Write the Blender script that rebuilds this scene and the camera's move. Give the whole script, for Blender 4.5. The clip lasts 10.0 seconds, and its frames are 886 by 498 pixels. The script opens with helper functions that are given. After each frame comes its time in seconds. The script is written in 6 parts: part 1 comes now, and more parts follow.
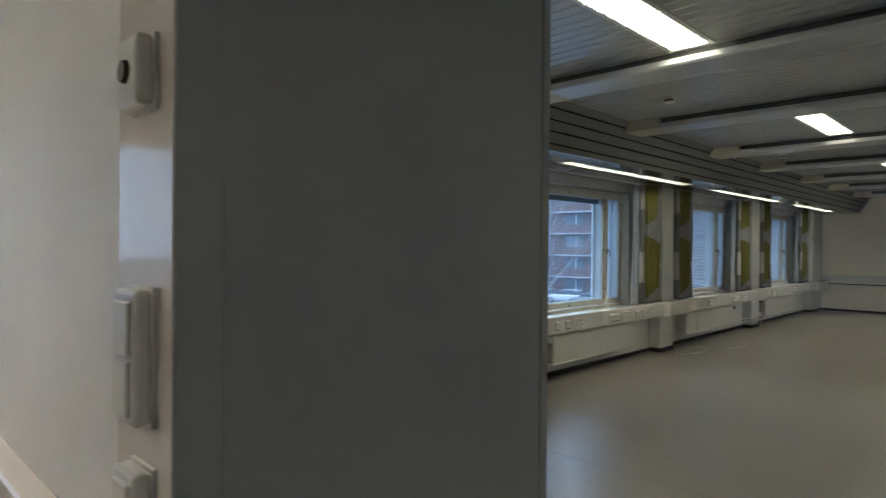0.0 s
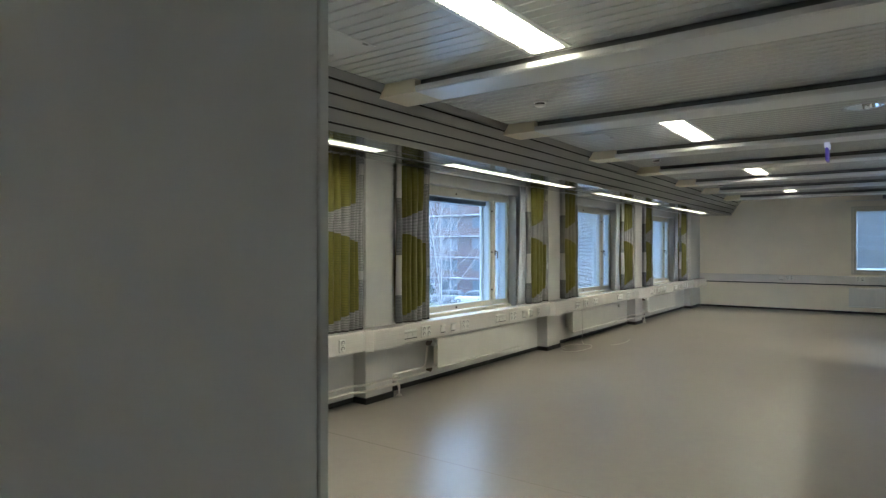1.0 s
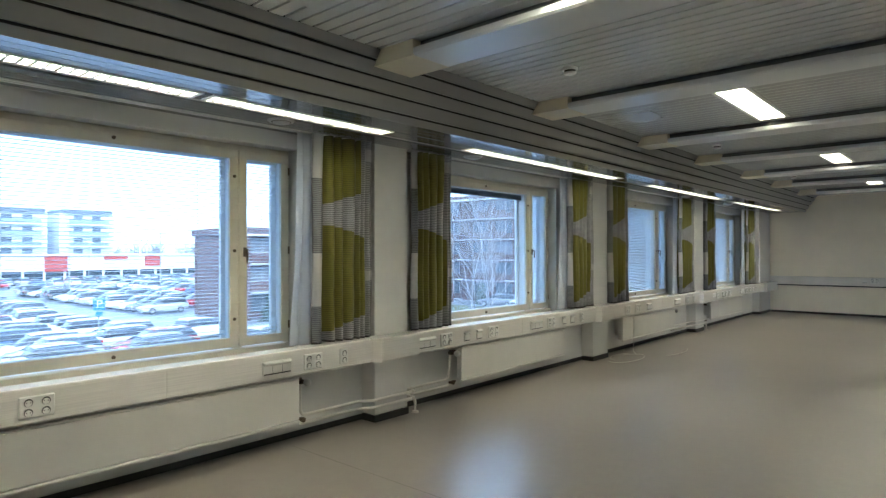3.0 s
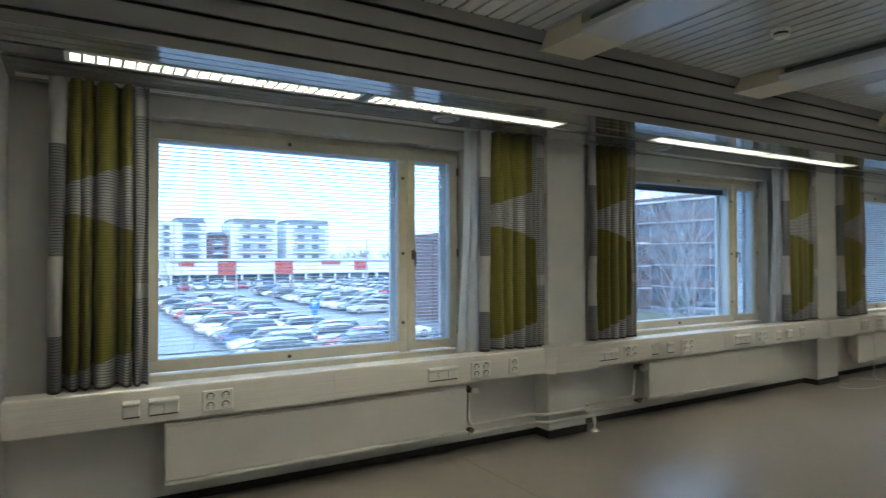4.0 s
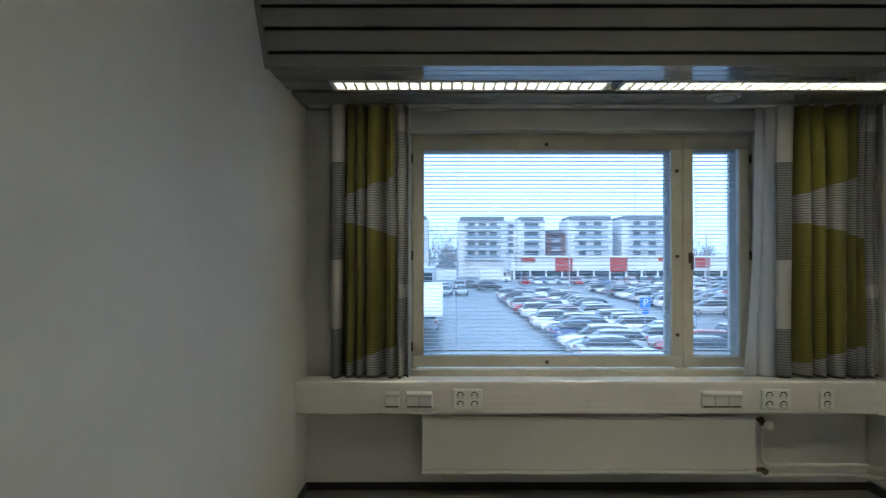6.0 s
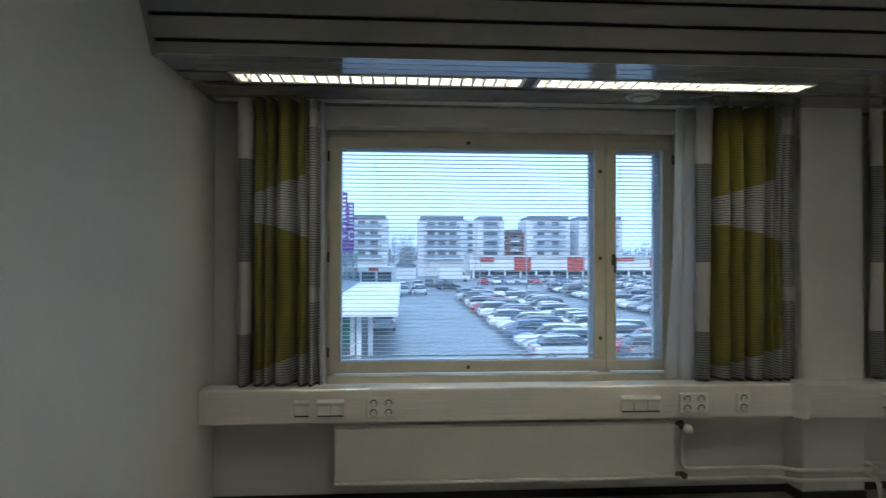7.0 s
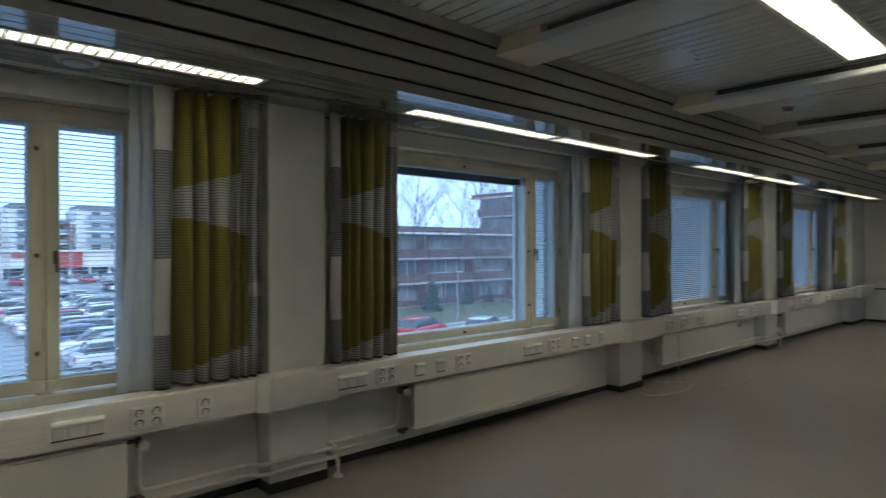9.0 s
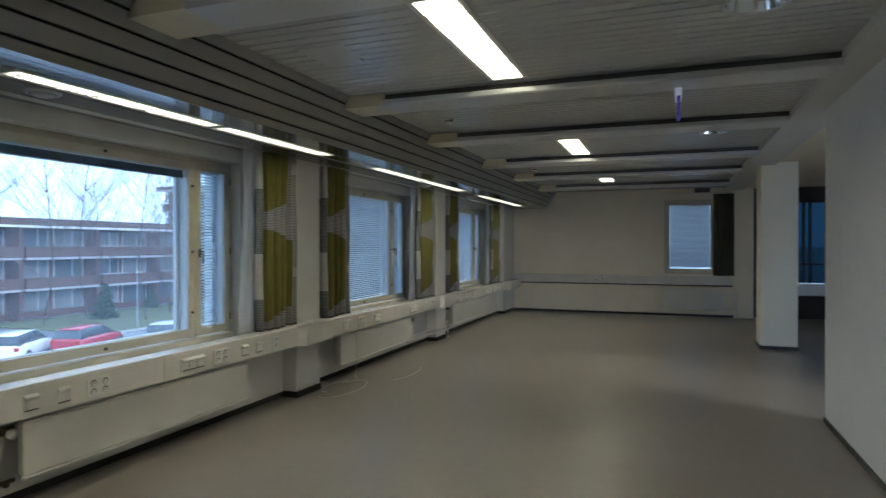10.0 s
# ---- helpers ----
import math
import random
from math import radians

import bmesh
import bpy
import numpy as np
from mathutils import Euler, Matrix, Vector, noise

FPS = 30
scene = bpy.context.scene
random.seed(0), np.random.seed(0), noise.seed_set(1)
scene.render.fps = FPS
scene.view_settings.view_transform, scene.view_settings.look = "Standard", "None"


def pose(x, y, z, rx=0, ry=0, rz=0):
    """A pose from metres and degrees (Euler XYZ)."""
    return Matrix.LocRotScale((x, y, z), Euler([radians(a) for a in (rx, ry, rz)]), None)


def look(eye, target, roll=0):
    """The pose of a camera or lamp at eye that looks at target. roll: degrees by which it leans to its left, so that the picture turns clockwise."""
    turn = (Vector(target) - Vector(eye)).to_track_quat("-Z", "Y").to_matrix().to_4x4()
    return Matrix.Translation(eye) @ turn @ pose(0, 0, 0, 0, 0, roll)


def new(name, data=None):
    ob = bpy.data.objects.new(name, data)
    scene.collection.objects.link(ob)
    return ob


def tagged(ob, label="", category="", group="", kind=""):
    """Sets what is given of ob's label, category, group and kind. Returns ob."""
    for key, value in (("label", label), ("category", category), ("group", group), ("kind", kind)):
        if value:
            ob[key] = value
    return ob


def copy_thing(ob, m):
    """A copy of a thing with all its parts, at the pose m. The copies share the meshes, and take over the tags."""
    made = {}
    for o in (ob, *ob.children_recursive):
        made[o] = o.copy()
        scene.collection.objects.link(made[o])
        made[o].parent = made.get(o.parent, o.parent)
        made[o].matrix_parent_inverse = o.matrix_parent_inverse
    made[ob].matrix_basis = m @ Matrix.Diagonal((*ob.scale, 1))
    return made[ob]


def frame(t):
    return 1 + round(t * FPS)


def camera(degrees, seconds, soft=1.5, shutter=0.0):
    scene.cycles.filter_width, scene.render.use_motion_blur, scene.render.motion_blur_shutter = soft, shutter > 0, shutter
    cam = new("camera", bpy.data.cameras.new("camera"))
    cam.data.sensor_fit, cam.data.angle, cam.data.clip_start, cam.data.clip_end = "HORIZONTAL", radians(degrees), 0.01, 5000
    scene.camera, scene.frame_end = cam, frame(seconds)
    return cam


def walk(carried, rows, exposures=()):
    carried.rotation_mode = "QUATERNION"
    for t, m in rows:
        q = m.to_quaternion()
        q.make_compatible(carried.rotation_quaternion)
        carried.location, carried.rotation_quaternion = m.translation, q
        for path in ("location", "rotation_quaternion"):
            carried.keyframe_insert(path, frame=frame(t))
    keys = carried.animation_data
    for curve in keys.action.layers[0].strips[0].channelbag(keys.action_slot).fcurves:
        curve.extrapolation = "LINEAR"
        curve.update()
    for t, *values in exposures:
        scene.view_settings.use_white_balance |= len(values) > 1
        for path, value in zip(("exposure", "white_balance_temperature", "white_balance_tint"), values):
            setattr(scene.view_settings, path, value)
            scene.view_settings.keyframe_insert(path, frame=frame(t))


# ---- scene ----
cam = camera(71.7, 10.0, soft=1.35, shutter=0.2)
PATH = [
    (0, (-1.09, -3.83, 1.509), (0.339, -2.431, 1.499), 0.5),
    (0.2, (-1.061, -3.868, 1.511), (0.457, -2.566, 1.502), 0.4),
    (0.5, (-0.964, -3.9, 1.507), (0.625, -2.686, 1.504), 0.2),
    (1, (-0.82, -3.987, 1.504), (0.797, -2.809, 1.505), 0.0),
    (1.5, (-0.645, -3.941, 1.505), (0.946, -2.73, 1.503), -0.1),
    (2, (-0.416, -3.866, 1.505), (1.131, -2.599, 1.505), 0.1),
    (3.3, (0.087, -3.755, 1.435), (1.539, -2.379, 1.456), -0.4),
    (3.5, (0.147, -3.717, 1.442), (1.519, -2.261, 1.459), -0.4),
    (4, (0.327, -3.647, 1.427), (1.351, -1.929, 1.458), -0.2),
    (4.5, (0.449, -3.61, 1.481), (1.096, -1.718, 1.496), -0.1),
    (5, (0.625, -3.626, 1.472), (0.868, -1.641, 1.493), -0.2),
    (5.5, (0.73, -3.623, 1.469), (0.73, -1.623, 1.492), 0.0),
    (6.8, (1.088, -3.471, 1.479), (1.115, -1.471, 1.498), 0.4),
    (7, (1.129, -3.453, 1.484), (1.259, -1.458, 1.504), 0.1),
    (7.5, (1.341, -3.463, 1.482), (1.656, -1.488, 1.501), -0.2),
    (8, (1.547, -3.493, 1.459), (2.084, -1.567, 1.487), -0.2),
    (8.5, (1.664, -3.433, 1.529), (2.578, -1.655, 1.517), -0.0),
    (9, (1.819, -3.371, 1.493), (3.159, -1.887, 1.492), -0.2),
    (9.5, (1.971, -3.387, 1.509), (3.657, -2.311, 1.499), -0.1),
    (10, (2.202, -3.389, 1.516), (4.077, -2.692, 1.506), 0.0),
]
EXPOSURES = [(0, 0.08), (0.5, 0.52), (1.0, 0.95), (1.5, 1.12), (2.2, 1.18), (3.5, 0.53), (4.5, 0.2), (5.5, 0.0), (7.0, -0.38), (8.0, -0.42), (9.0, -0.36), (9.5, -0.18), (10.0, 0.13)]
walk(cam, [(t, look(eye, target, roll)) for t, eye, target, roll in PATH], EXPOSURES)

# ---- world, sun, exposure ----
world = bpy.data.worlds.new("world")
scene.world = world
world.use_nodes = True
wn, wl = world.node_tree.nodes, world.node_tree.links
wn.clear()
sky = wn.new("ShaderNodeTexSky")
sky.sky_type = "NISHITA"
sky.sun_disc = False
sky.sun_elevation = radians(24)
sky.sun_rotation = radians(200)
sky.dust_density = 4.0
sky.air_density = 1.2
cloud = wn.new("ShaderNodeMix")
cloud.data_type = "RGBA"
cloud.inputs[0].default_value = 0.75
cloud.inputs[7].default_value = (12.2, 19.3, 30.2, 1)
back = wn.new("ShaderNodeBackground")
back.inputs[1].default_value = 0.122
wout = wn.new("ShaderNodeOutputWorld")
wl.new(sky.outputs[0], cloud.inputs[6])
wl.new(cloud.outputs[2], back.inputs[0])
wl.new(back.outputs[0], wout.inputs[0])

sun = new("sun", bpy.data.lights.new("sun", "SUN"))
sun.data.energy = 1.5
sun.data.angle = radians(20)
sun.data.color = (1.0, 0.99, 0.97)
sun.matrix_world = look((-20, -30, 30), (20, 30, 0))

# ---- materials ----
def material(name):
    m = bpy.data.materials.new(name)
    m.use_nodes = True
    n, l = m.node_tree.nodes, m.node_tree.links
    return m, n, l, n["Principled BSDF"]


def add(n, kind, **values):
    node = n.new(kind)
    for key, value in values.items():
        if key == "operation":
            node.operation = value
        else:
            node.inputs[key.replace("_", " ")].default_value = value
    return node


def paint(name, colour, rough=0.5, metal=0.0, vary=0.08, scale=3.0, bump=0.05, grain=120.0, spec=0.5, coat=0.0):
    """A surface with stains at one scale and fine grain at another."""
    m, n, l, b = material(name)
    co = n.new("ShaderNodeTexCoord")
    big = add(n, "ShaderNodeTexNoise", Scale=scale, Detail=5.0, Roughness=0.6)
    fine = add(n, "ShaderNodeTexNoise", Scale=grain, Detail=3.0)
    l.new(co.outputs["Object"], big.inputs["Vector"])
    l.new(co.outputs["Object"], fine.inputs["Vector"])
    ramp = n.new("ShaderNodeMapRange")
    ramp.inputs["From Min"].default_value, ramp.inputs["From Max"].default_value = 0.3, 0.7
    ramp.inputs["To Min"].default_value, ramp.inputs["To Max"].default_value = 1.0 - vary, 1.0 + vary * 0.6
    l.new(big.outputs[0], ramp.inputs["Value"])
    tint = n.new("ShaderNodeVectorMath")
    tint.operation = "SCALE"
    tint.inputs[0].default_value = colour
    l.new(ramp.outputs[0], tint.inputs["Scale"])
    l.new(tint.outputs[0], b.inputs["Base Color"])
    rr = n.new("ShaderNodeMapRange")
    rr.inputs["To Min"].default_value, rr.inputs["To Max"].default_value = rough * 0.85, min(1.0, rough * 1.15)
    l.new(big.outputs[0], rr.inputs["Value"])
    if vary > 0.02:
        l.new(rr.outputs[0], b.inputs["Roughness"])
    else:
        b.inputs["Roughness"].default_value = rough
    if bump:
        bp = add(n, "ShaderNodeBump", Strength=bump, Distance=0.002)
        l.new(fine.outputs[0], bp.inputs["Height"])
        l.new(bp.outputs[0], b.inputs["Normal"])
    b.inputs["Metallic"].default_value = metal
    b.inputs["Specular IOR Level"].default_value = spec
    b.inputs["Coat Weight"].default_value = coat
    return m


def weave_paint(name, colour, rough=0.55):
    """Painted fabric wallcovering: a fine woven relief under paint."""
    m, n, l, b = material(name)
    co = n.new("ShaderNodeTexCoord")
    big = add(n, "ShaderNodeTexNoise", Scale=1.3, Detail=6.0, Roughness=0.6)
    wa = add(n, "ShaderNodeTexWave", Scale=62.0, Distortion=1.2, Detail=1.0)
    wa.bands_direction = "Z"
    wb = add(n, "ShaderNodeTexWave", Scale=48.0, Distortion=1.2, Detail=1.0)
    wb.bands_direction = "Y"
    for node in (big, wa, wb):
        l.new(co.outputs["Object"], node.inputs["Vector"])
    both = add(n, "ShaderNodeMath", operation="ADD")
    l.new(wa.outputs["Fac"], both.inputs[0])
    l.new(wb.outputs["Fac"], both.inputs[1])
    ramp = n.new("ShaderNodeMapRange")
    ramp.inputs["From Min"].default_value, ramp.inputs["From Max"].default_value = 0.3, 0.7
    ramp.inputs["To Min"].default_value, ramp.inputs["To Max"].default_value = 0.94, 1.04
    l.new(big.outputs[0], ramp.inputs["Value"])
    tint = n.new("ShaderNodeVectorMath")
    tint.operation = "SCALE"
    tint.inputs[0].default_value = colour
    l.new(ramp.outputs[0], tint.inputs["Scale"])
    l.new(tint.outputs[0], b.inputs["Base Color"])
    bp = add(n, "ShaderNodeBump", Strength=0.18, Distance=0.0012)
    l.new(both.outputs[0], bp.inputs["Height"])
    l.new(bp.outputs[0], b.inputs["Normal"])
    b.inputs["Roughness"].default_value = rough
    return m


def brushed_paint(name, colour, rough):
    """Paint brushed on lengthwise: faint streaks along x and y over slow stains."""
    m, n, l, b = material(name)
    co = n.new("ShaderNodeTexCoord")
    stretch = n.new("ShaderNodeMapping")
    stretch.inputs["Scale"].default_value = (2.0, 2.0, 190.0)
    l.new(co.outputs["Object"], stretch.inputs["Vector"])
    streak = add(n, "ShaderNodeTexNoise", Scale=1.0, Detail=4.0, Roughness=0.6)
    l.new(stretch.outputs[0], streak.inputs["Vector"])
    stain = add(n, "ShaderNodeTexNoise", Scale=2.5, Detail=4.0)
    l.new(co.outputs["Object"], stain.inputs["Vector"])
    both = add(n, "ShaderNodeMath", operation="MULTIPLY_ADD")
    both.inputs[1].default_value = 0.4
    l.new(stain.outputs[0], both.inputs[0])
    l.new(streak.outputs[0], both.inputs[2])
    ramp = n.new("ShaderNodeMapRange")
    ramp.inputs["From Min"].default_value, ramp.inputs["From Max"].default_value = 0.45, 0.95
    ramp.inputs["To Min"].default_value, ramp.inputs["To Max"].default_value = 0.84, 1.06
    l.new(both.outputs[0], ramp.inputs["Value"])
    tint = n.new("ShaderNodeVectorMath")
    tint.operation = "SCALE"
    tint.inputs[0].default_value = colour
    l.new(ramp.outputs[0], tint.inputs["Scale"])
    l.new(tint.outputs[0], b.inputs["Base Color"])
    bp = add(n, "ShaderNodeBump", Strength=0.12, Distance=0.001)
    l.new(streak.outputs[0], bp.inputs["Height"])
    l.new(bp.outputs[0], b.inputs["Normal"])
    b.inputs["Roughness"].default_value = rough
    b.inputs["Specular IOR Level"].default_value = 0.8
    return m


def floor_material():
    """Grey-brown linoleum: mottled, waxed, with faint scuffs."""
    m, n, l, b = material("linoleum")
    co = n.new("ShaderNodeTexCoord")
    big = add(n, "ShaderNodeTexNoise", Scale=0.7, Detail=4.0)
    mid = add(n, "ShaderNodeTexNoise", Scale=9.0, Detail=6.0, Roughness=0.7)
    fine = add(n, "ShaderNodeTexNoise", Scale=160.0, Detail=3.0)
    for node in (big, mid, fine):
        l.new(co.outputs["Object"], node.inputs["Vector"])
    s1 = add(n, "ShaderNodeMath", operation="MULTIPLY_ADD")
    s1.inputs[1].default_value = 0.35
    l.new(fine.outputs[0], s1.inputs[0])
    l.new(mid.outputs[0], s1.inputs[2])
    s2 = add(n, "ShaderNodeMath", operation="MULTIPLY_ADD")
    s2.inputs[1].default_value = 0.8
    l.new(big.outputs[0], s2.inputs[0])
    l.new(s1.outputs[0], s2.inputs[2])
    ramp = n.new("ShaderNodeMapRange")
    ramp.inputs["From Min"].default_value, ramp.inputs["From Max"].default_value = 0.8, 1.4
    l.new(s2.outputs[0], ramp.inputs["Value"])
    mix = n.new("ShaderNodeMix")
    mix.data_type = "RGBA"
    mix.inputs[6].default_value = (0.212, 0.189, 0.158, 1)
    mix.inputs[7].default_value = (0.262, 0.236, 0.200, 1)
    l.new(ramp.outputs[0], mix.inputs[0])
    l.new(mix.outputs[2], b.inputs["Base Color"])
    rr = n.new("ShaderNodeMapRange")
    rr.inputs["To Min"].default_value, rr.inputs["To Max"].default_value = 0.29, 0.38
    l.new(mid.outputs[0], rr.inputs["Value"])
    l.new(rr.outputs[0], b.inputs["Roughness"])
    b.inputs["Specular IOR Level"].default_value = 0.9
    return m


def glow(name, colour, strength):
    m, n, l, b = material(name)
    b.inputs["Base Color"].default_value = (0.8, 0.8, 0.8, 1)
    b.inputs["Emission Color"].default_value = (*colour, 1)
    b.inputs["Emission Strength"].default_value = strength
    return m


def glass(name, tint=(0.95, 0.98, 0.99), veil=0.026):
    """A pane with a thin translucent veil that imitates haze."""
    m, n, l, b = material(name)
    b.inputs["Base Color"].default_value = (*tint, 1)
    b.inputs["Roughness"].default_value = 0.0
    b.inputs["IOR"].default_value = 1.05
    b.inputs["Transmission Weight"].default_value = 1.0
    # pale bluish veil mixed in to imitate haze and glare over the view
    haze = n.new("ShaderNodeBsdfTranslucent")
    haze.inputs[0].default_value = (0.72, 0.86, 1.0, 1)
    film = add(n, "ShaderNodeTexNoise", Scale=3.0, Detail=4.0)
    amount = n.new("ShaderNodeMapRange")
    amount.inputs["To Min"].default_value, amount.inputs["To Max"].default_value = veil * 0.8, veil * 1.2
    l.new(film.outputs[0], amount.inputs["Value"])
    mx = n.new("ShaderNodeMixShader")
    l.new(amount.outputs[0], mx.inputs[0])
    l.new(b.outputs[0], mx.inputs[1])
    l.new(haze.outputs[0], mx.inputs[2])
    l.new(mx.outputs[0], n["Material Output"].inputs[0])
    return m


M_WALL = weave_paint("wall_paint", (0.85, 0.84, 0.805))
M_FAR = paint("plaster_paint", (0.86, 0.79, 0.645), 0.6, vary=0.05, scale=1.5)
M_SOUTH = paint("smooth_white_wall_paint", (0.87, 0.88, 0.86), 0.5, vary=0.04, scale=1.2)
# the pier's end faces away from the lamps: that shade is in this colour
M_PIER = paint("pier_paint_shaded", (0.385, 0.395, 0.37), 0.5, vary=0.05, scale=2.0)
M_FLOOR = floor_material()
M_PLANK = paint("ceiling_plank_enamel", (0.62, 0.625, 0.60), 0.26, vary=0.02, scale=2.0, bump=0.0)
# soffit and boards: plank enamel darkened, the bulkhead's shade put into the colour
M_SOFFIT = paint("soffit_plank_shaded", (0.26, 0.265, 0.255), 0.15, vary=0.03, scale=2.0, bump=0.0, spec=1.0, coat=0.6)
M_BOARD = paint("bulkhead_board_shaded", (0.265, 0.265, 0.252), 0.3, vary=0.04, scale=2.0, bump=0.0)
M_DARK = paint("dark_void", (0.015, 0.015, 0.015), 0.8, vary=0.2)
M_GRILLE = paint("beam_slot_black", (0.15, 0.15, 0.146), 0.5, vary=0.2)
M_BEAM = paint("beam_enamel", (0.60, 0.605, 0.585), 0.30, vary=0.0, scale=2.0, bump=0.0)
M_BLOCK = paint("beam_end_cream", (0.66, 0.60, 0.45), 0.45, vary=0.07)
M_TRUNK = brushed_paint("trunking_white", (0.80, 0.765, 0.705), 0.22)
M_RAD = paint("radiator_enamel", (0.72, 0.70, 0.64), 0.35, vary=0.05, bump=0.02)
M_PIPE = paint("pipe_paint", (0.76, 0.73, 0.66), 0.35, vary=0.08)
M_BRASS = paint("tarnished_brass", (0.14, 0.105, 0.075), 0.4, metal=0.8, vary=0.2)
M_FRAME = paint("window_frame_cream", (0.63, 0.59, 0.485), 0.42, vary=0.08, scale=6.0)
M_REVEAL = paint("reveal_paint", (0.69, 0.68, 0.64), 0.5, vary=0.05)
M_OUTER = paint("outer_sash_white", (0.75, 0.77, 0.78), 0.4, vary=0.05)
M_SILL = paint("sill_white", (0.76, 0.75, 0.72), 0.20, vary=0.05, spec=0.8)
M_BASE = paint("baseboard_black_vinyl", (0.022, 0.020, 0.018), 0.45, vary=0.15)
M_LAMP = glow("lamp_diffuser_light", (1.0, 0.968, 0.805), 24.0)
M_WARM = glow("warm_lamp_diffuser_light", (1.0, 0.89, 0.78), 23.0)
M_TUBE = glow("fluorescent_tube_light", (1.0, 0.968, 0.81), 42.0)
M_LOUVRE = paint("louvre_white", (0.84, 0.84, 0.80), 0.4, vary=0.03)
M_PLASTIC = paint("white_plastic", (0.74, 0.73, 0.68), 0.35, vary=0.03)
M_HOLE = paint("socket_hole_grey", (0.10, 0.09, 0.08), 0.5)
M_GLASS = glass("window_glass")
M_CABLE = paint("white_cable_plastic", (0.7, 0.69, 0.64), 0.4, vary=0.03)


# ---- building helpers ----
def obj(name, bm, mat, smooth=False):
    me = bpy.data.meshes.new(name)
    bm.to_mesh(me)
    bm.free()
    for m in (mat if isinstance(mat, (list, tuple)) else [mat]):
        me.materials.append(m)
    if smooth:
        for p in me.polygons:
            p.use_smooth = True
    return new(name, me)


def part(name, bm, mat, parent, label="", smooth=False):
    ob = obj(name, bm, mat, smooth)
    ob.parent = parent
    if label:
        tagged(ob, label=label)
    return ob


def thing(name, label, category, group="", kind="", at=(0, 0, 0)):
    ob = new(name)
    ob.empty_display_size = 0.1
    ob.location = at
    return tagged(ob, label, category, group, kind)


def box(bm, x0, x1, y0, y1, z0, z1, bevel=0.0, mi=0, seg=1):
    m = Matrix.Translation(((x0 + x1) / 2, (y0 + y1) / 2, (z0 + z1) / 2)) @ Matrix.Diagonal((abs(x1 - x0), abs(y1 - y0), abs(z1 - z0), 1))
    r = bmesh.ops.create_cube(bm, size=1, matrix=m)
    faces = {f for v in r["verts"] for f in v.link_faces}
    for f in faces:
        f.material_index = mi
    if bevel:
        edges = {e for v in r["verts"] for e in v.link_edges}
        out = bmesh.ops.bevel(bm, geom=list(edges), offset=bevel, segments=seg, affect="EDGES", profile=0.5)
        for f in out["faces"]:
            f.material_index = mi
    return bm


def cyl(bm, p0, p1, r, r2=None, seg=16, mi=0):
    p0, p1 = Vector(p0), Vector(p1)
    d = p1 - p0
    m = Matrix.Translation((p0 + p1) / 2) @ d.to_track_quat("Z", "Y").to_matrix().to_4x4()
    res = bmesh.ops.create_cone(bm, cap_ends=True, segments=seg, radius1=r, radius2=r if r2 is None else r2, depth=d.length, matrix=m)
    for f in {f for v in res["verts"] for f in v.link_faces}:
        f.material_index = mi
    return bm


def tube(bm, pts, r, seg=10):
    """A round pipe swept along a path of points."""
    pts = [Vector(p) for p in pts]
    rings, up = [], Vector((0, 0, 1))
    for i, p in enumerate(pts):
        d = (pts[min(i + 1, len(pts) - 1)] - pts[max(i - 1, 0)]).normalized()
        side = d.cross(up)
        if side.length < 1e-3:
            side = Vector((1, 0, 0))
        side.normalize()
        top = side.cross(d).normalized()
        rings.append([bm.verts.new(p + r * (math.cos(a) * side + math.sin(a) * top)) for a in [2 * math.pi * k / seg for k in range(seg)]])
    for a, b in zip(rings, rings[1:]):
        for k in range(seg):
            bm.faces.new((a[k], a[(k + 1) % seg], b[(k + 1) % seg], b[k]))
    bm.faces.new(list(reversed(rings[0])))
    bm.faces.new(rings[-1])
    return bm


def rounded(pts, r=0.05, n=5):
    """A polyline with its corners rounded off."""
    pts = [Vector(p) for p in pts]
    out = [pts[0]]
    for a, b, c in zip(pts, pts[1:], pts[2:]):
        k = min(r, (a - b).length / 2, (c - b).length / 2)
        s, e = b + (a - b).normalized() * k, b + (c - b).normalized() * k
        for i in range(n + 1):
            t = i / n
            out.append((1 - t) ** 2 * s + 2 * t * (1 - t) * b + t * t * e)
    return out + [pts[-1]]


def prism(bm, profile, axis, a, b, mi=0):
    """A closed outline, extruded along x (outline in y, z) or y (outline in x, z) from a to b."""
    def at(u, v, w):
        return (w, u, v) if axis == "x" else (u, w, v)
    lo = [bm.verts.new(at(u, v, a)) for u, v in profile]
    hi = [bm.verts.new(at(u, v, b)) for u, v in profile]
    n = len(profile)
    fs = [bm.faces.new((lo[i], lo[(i + 1) % n], hi[(i + 1) % n], hi[i])) for i in range(n)]
    fs += [bm.faces.new(list(reversed(lo))), bm.faces.new(hi)]
    for f in fs:
        f.material_index = mi
    bmesh.ops.recalc_face_normals(bm, faces=fs)
    return bm


def structure(name, bm, mat, label, category):
    return tagged(obj(name, bm, mat), label, category, kind="structure")


B = bmesh.new

# ---- plan ----
BAY = 3.91          # from window to window
FAR = 16.45         # end wall
CEIL = 2.755
SOFFIT = 2.382
WALL_Y = 0.28       # inner face of the window wall
OUT_Y = 0.69
WIN_W = 2.223
PIER_Y = -2.999     # end of the partition
PIER = (-0.755, 0.112)
ENTRY_WINDOW = (0.654 - BAY, 0.654 - BAY + WIN_W)
NORTH_WINDOWS = [(0.654 + BAY * k, 0.654 + BAY * k + WIN_W) for k in range(4)]
PILLARS = [(3.53, 3.93), (7.42, 7.85), (11.30, 11.72), (15.52, FAR)]
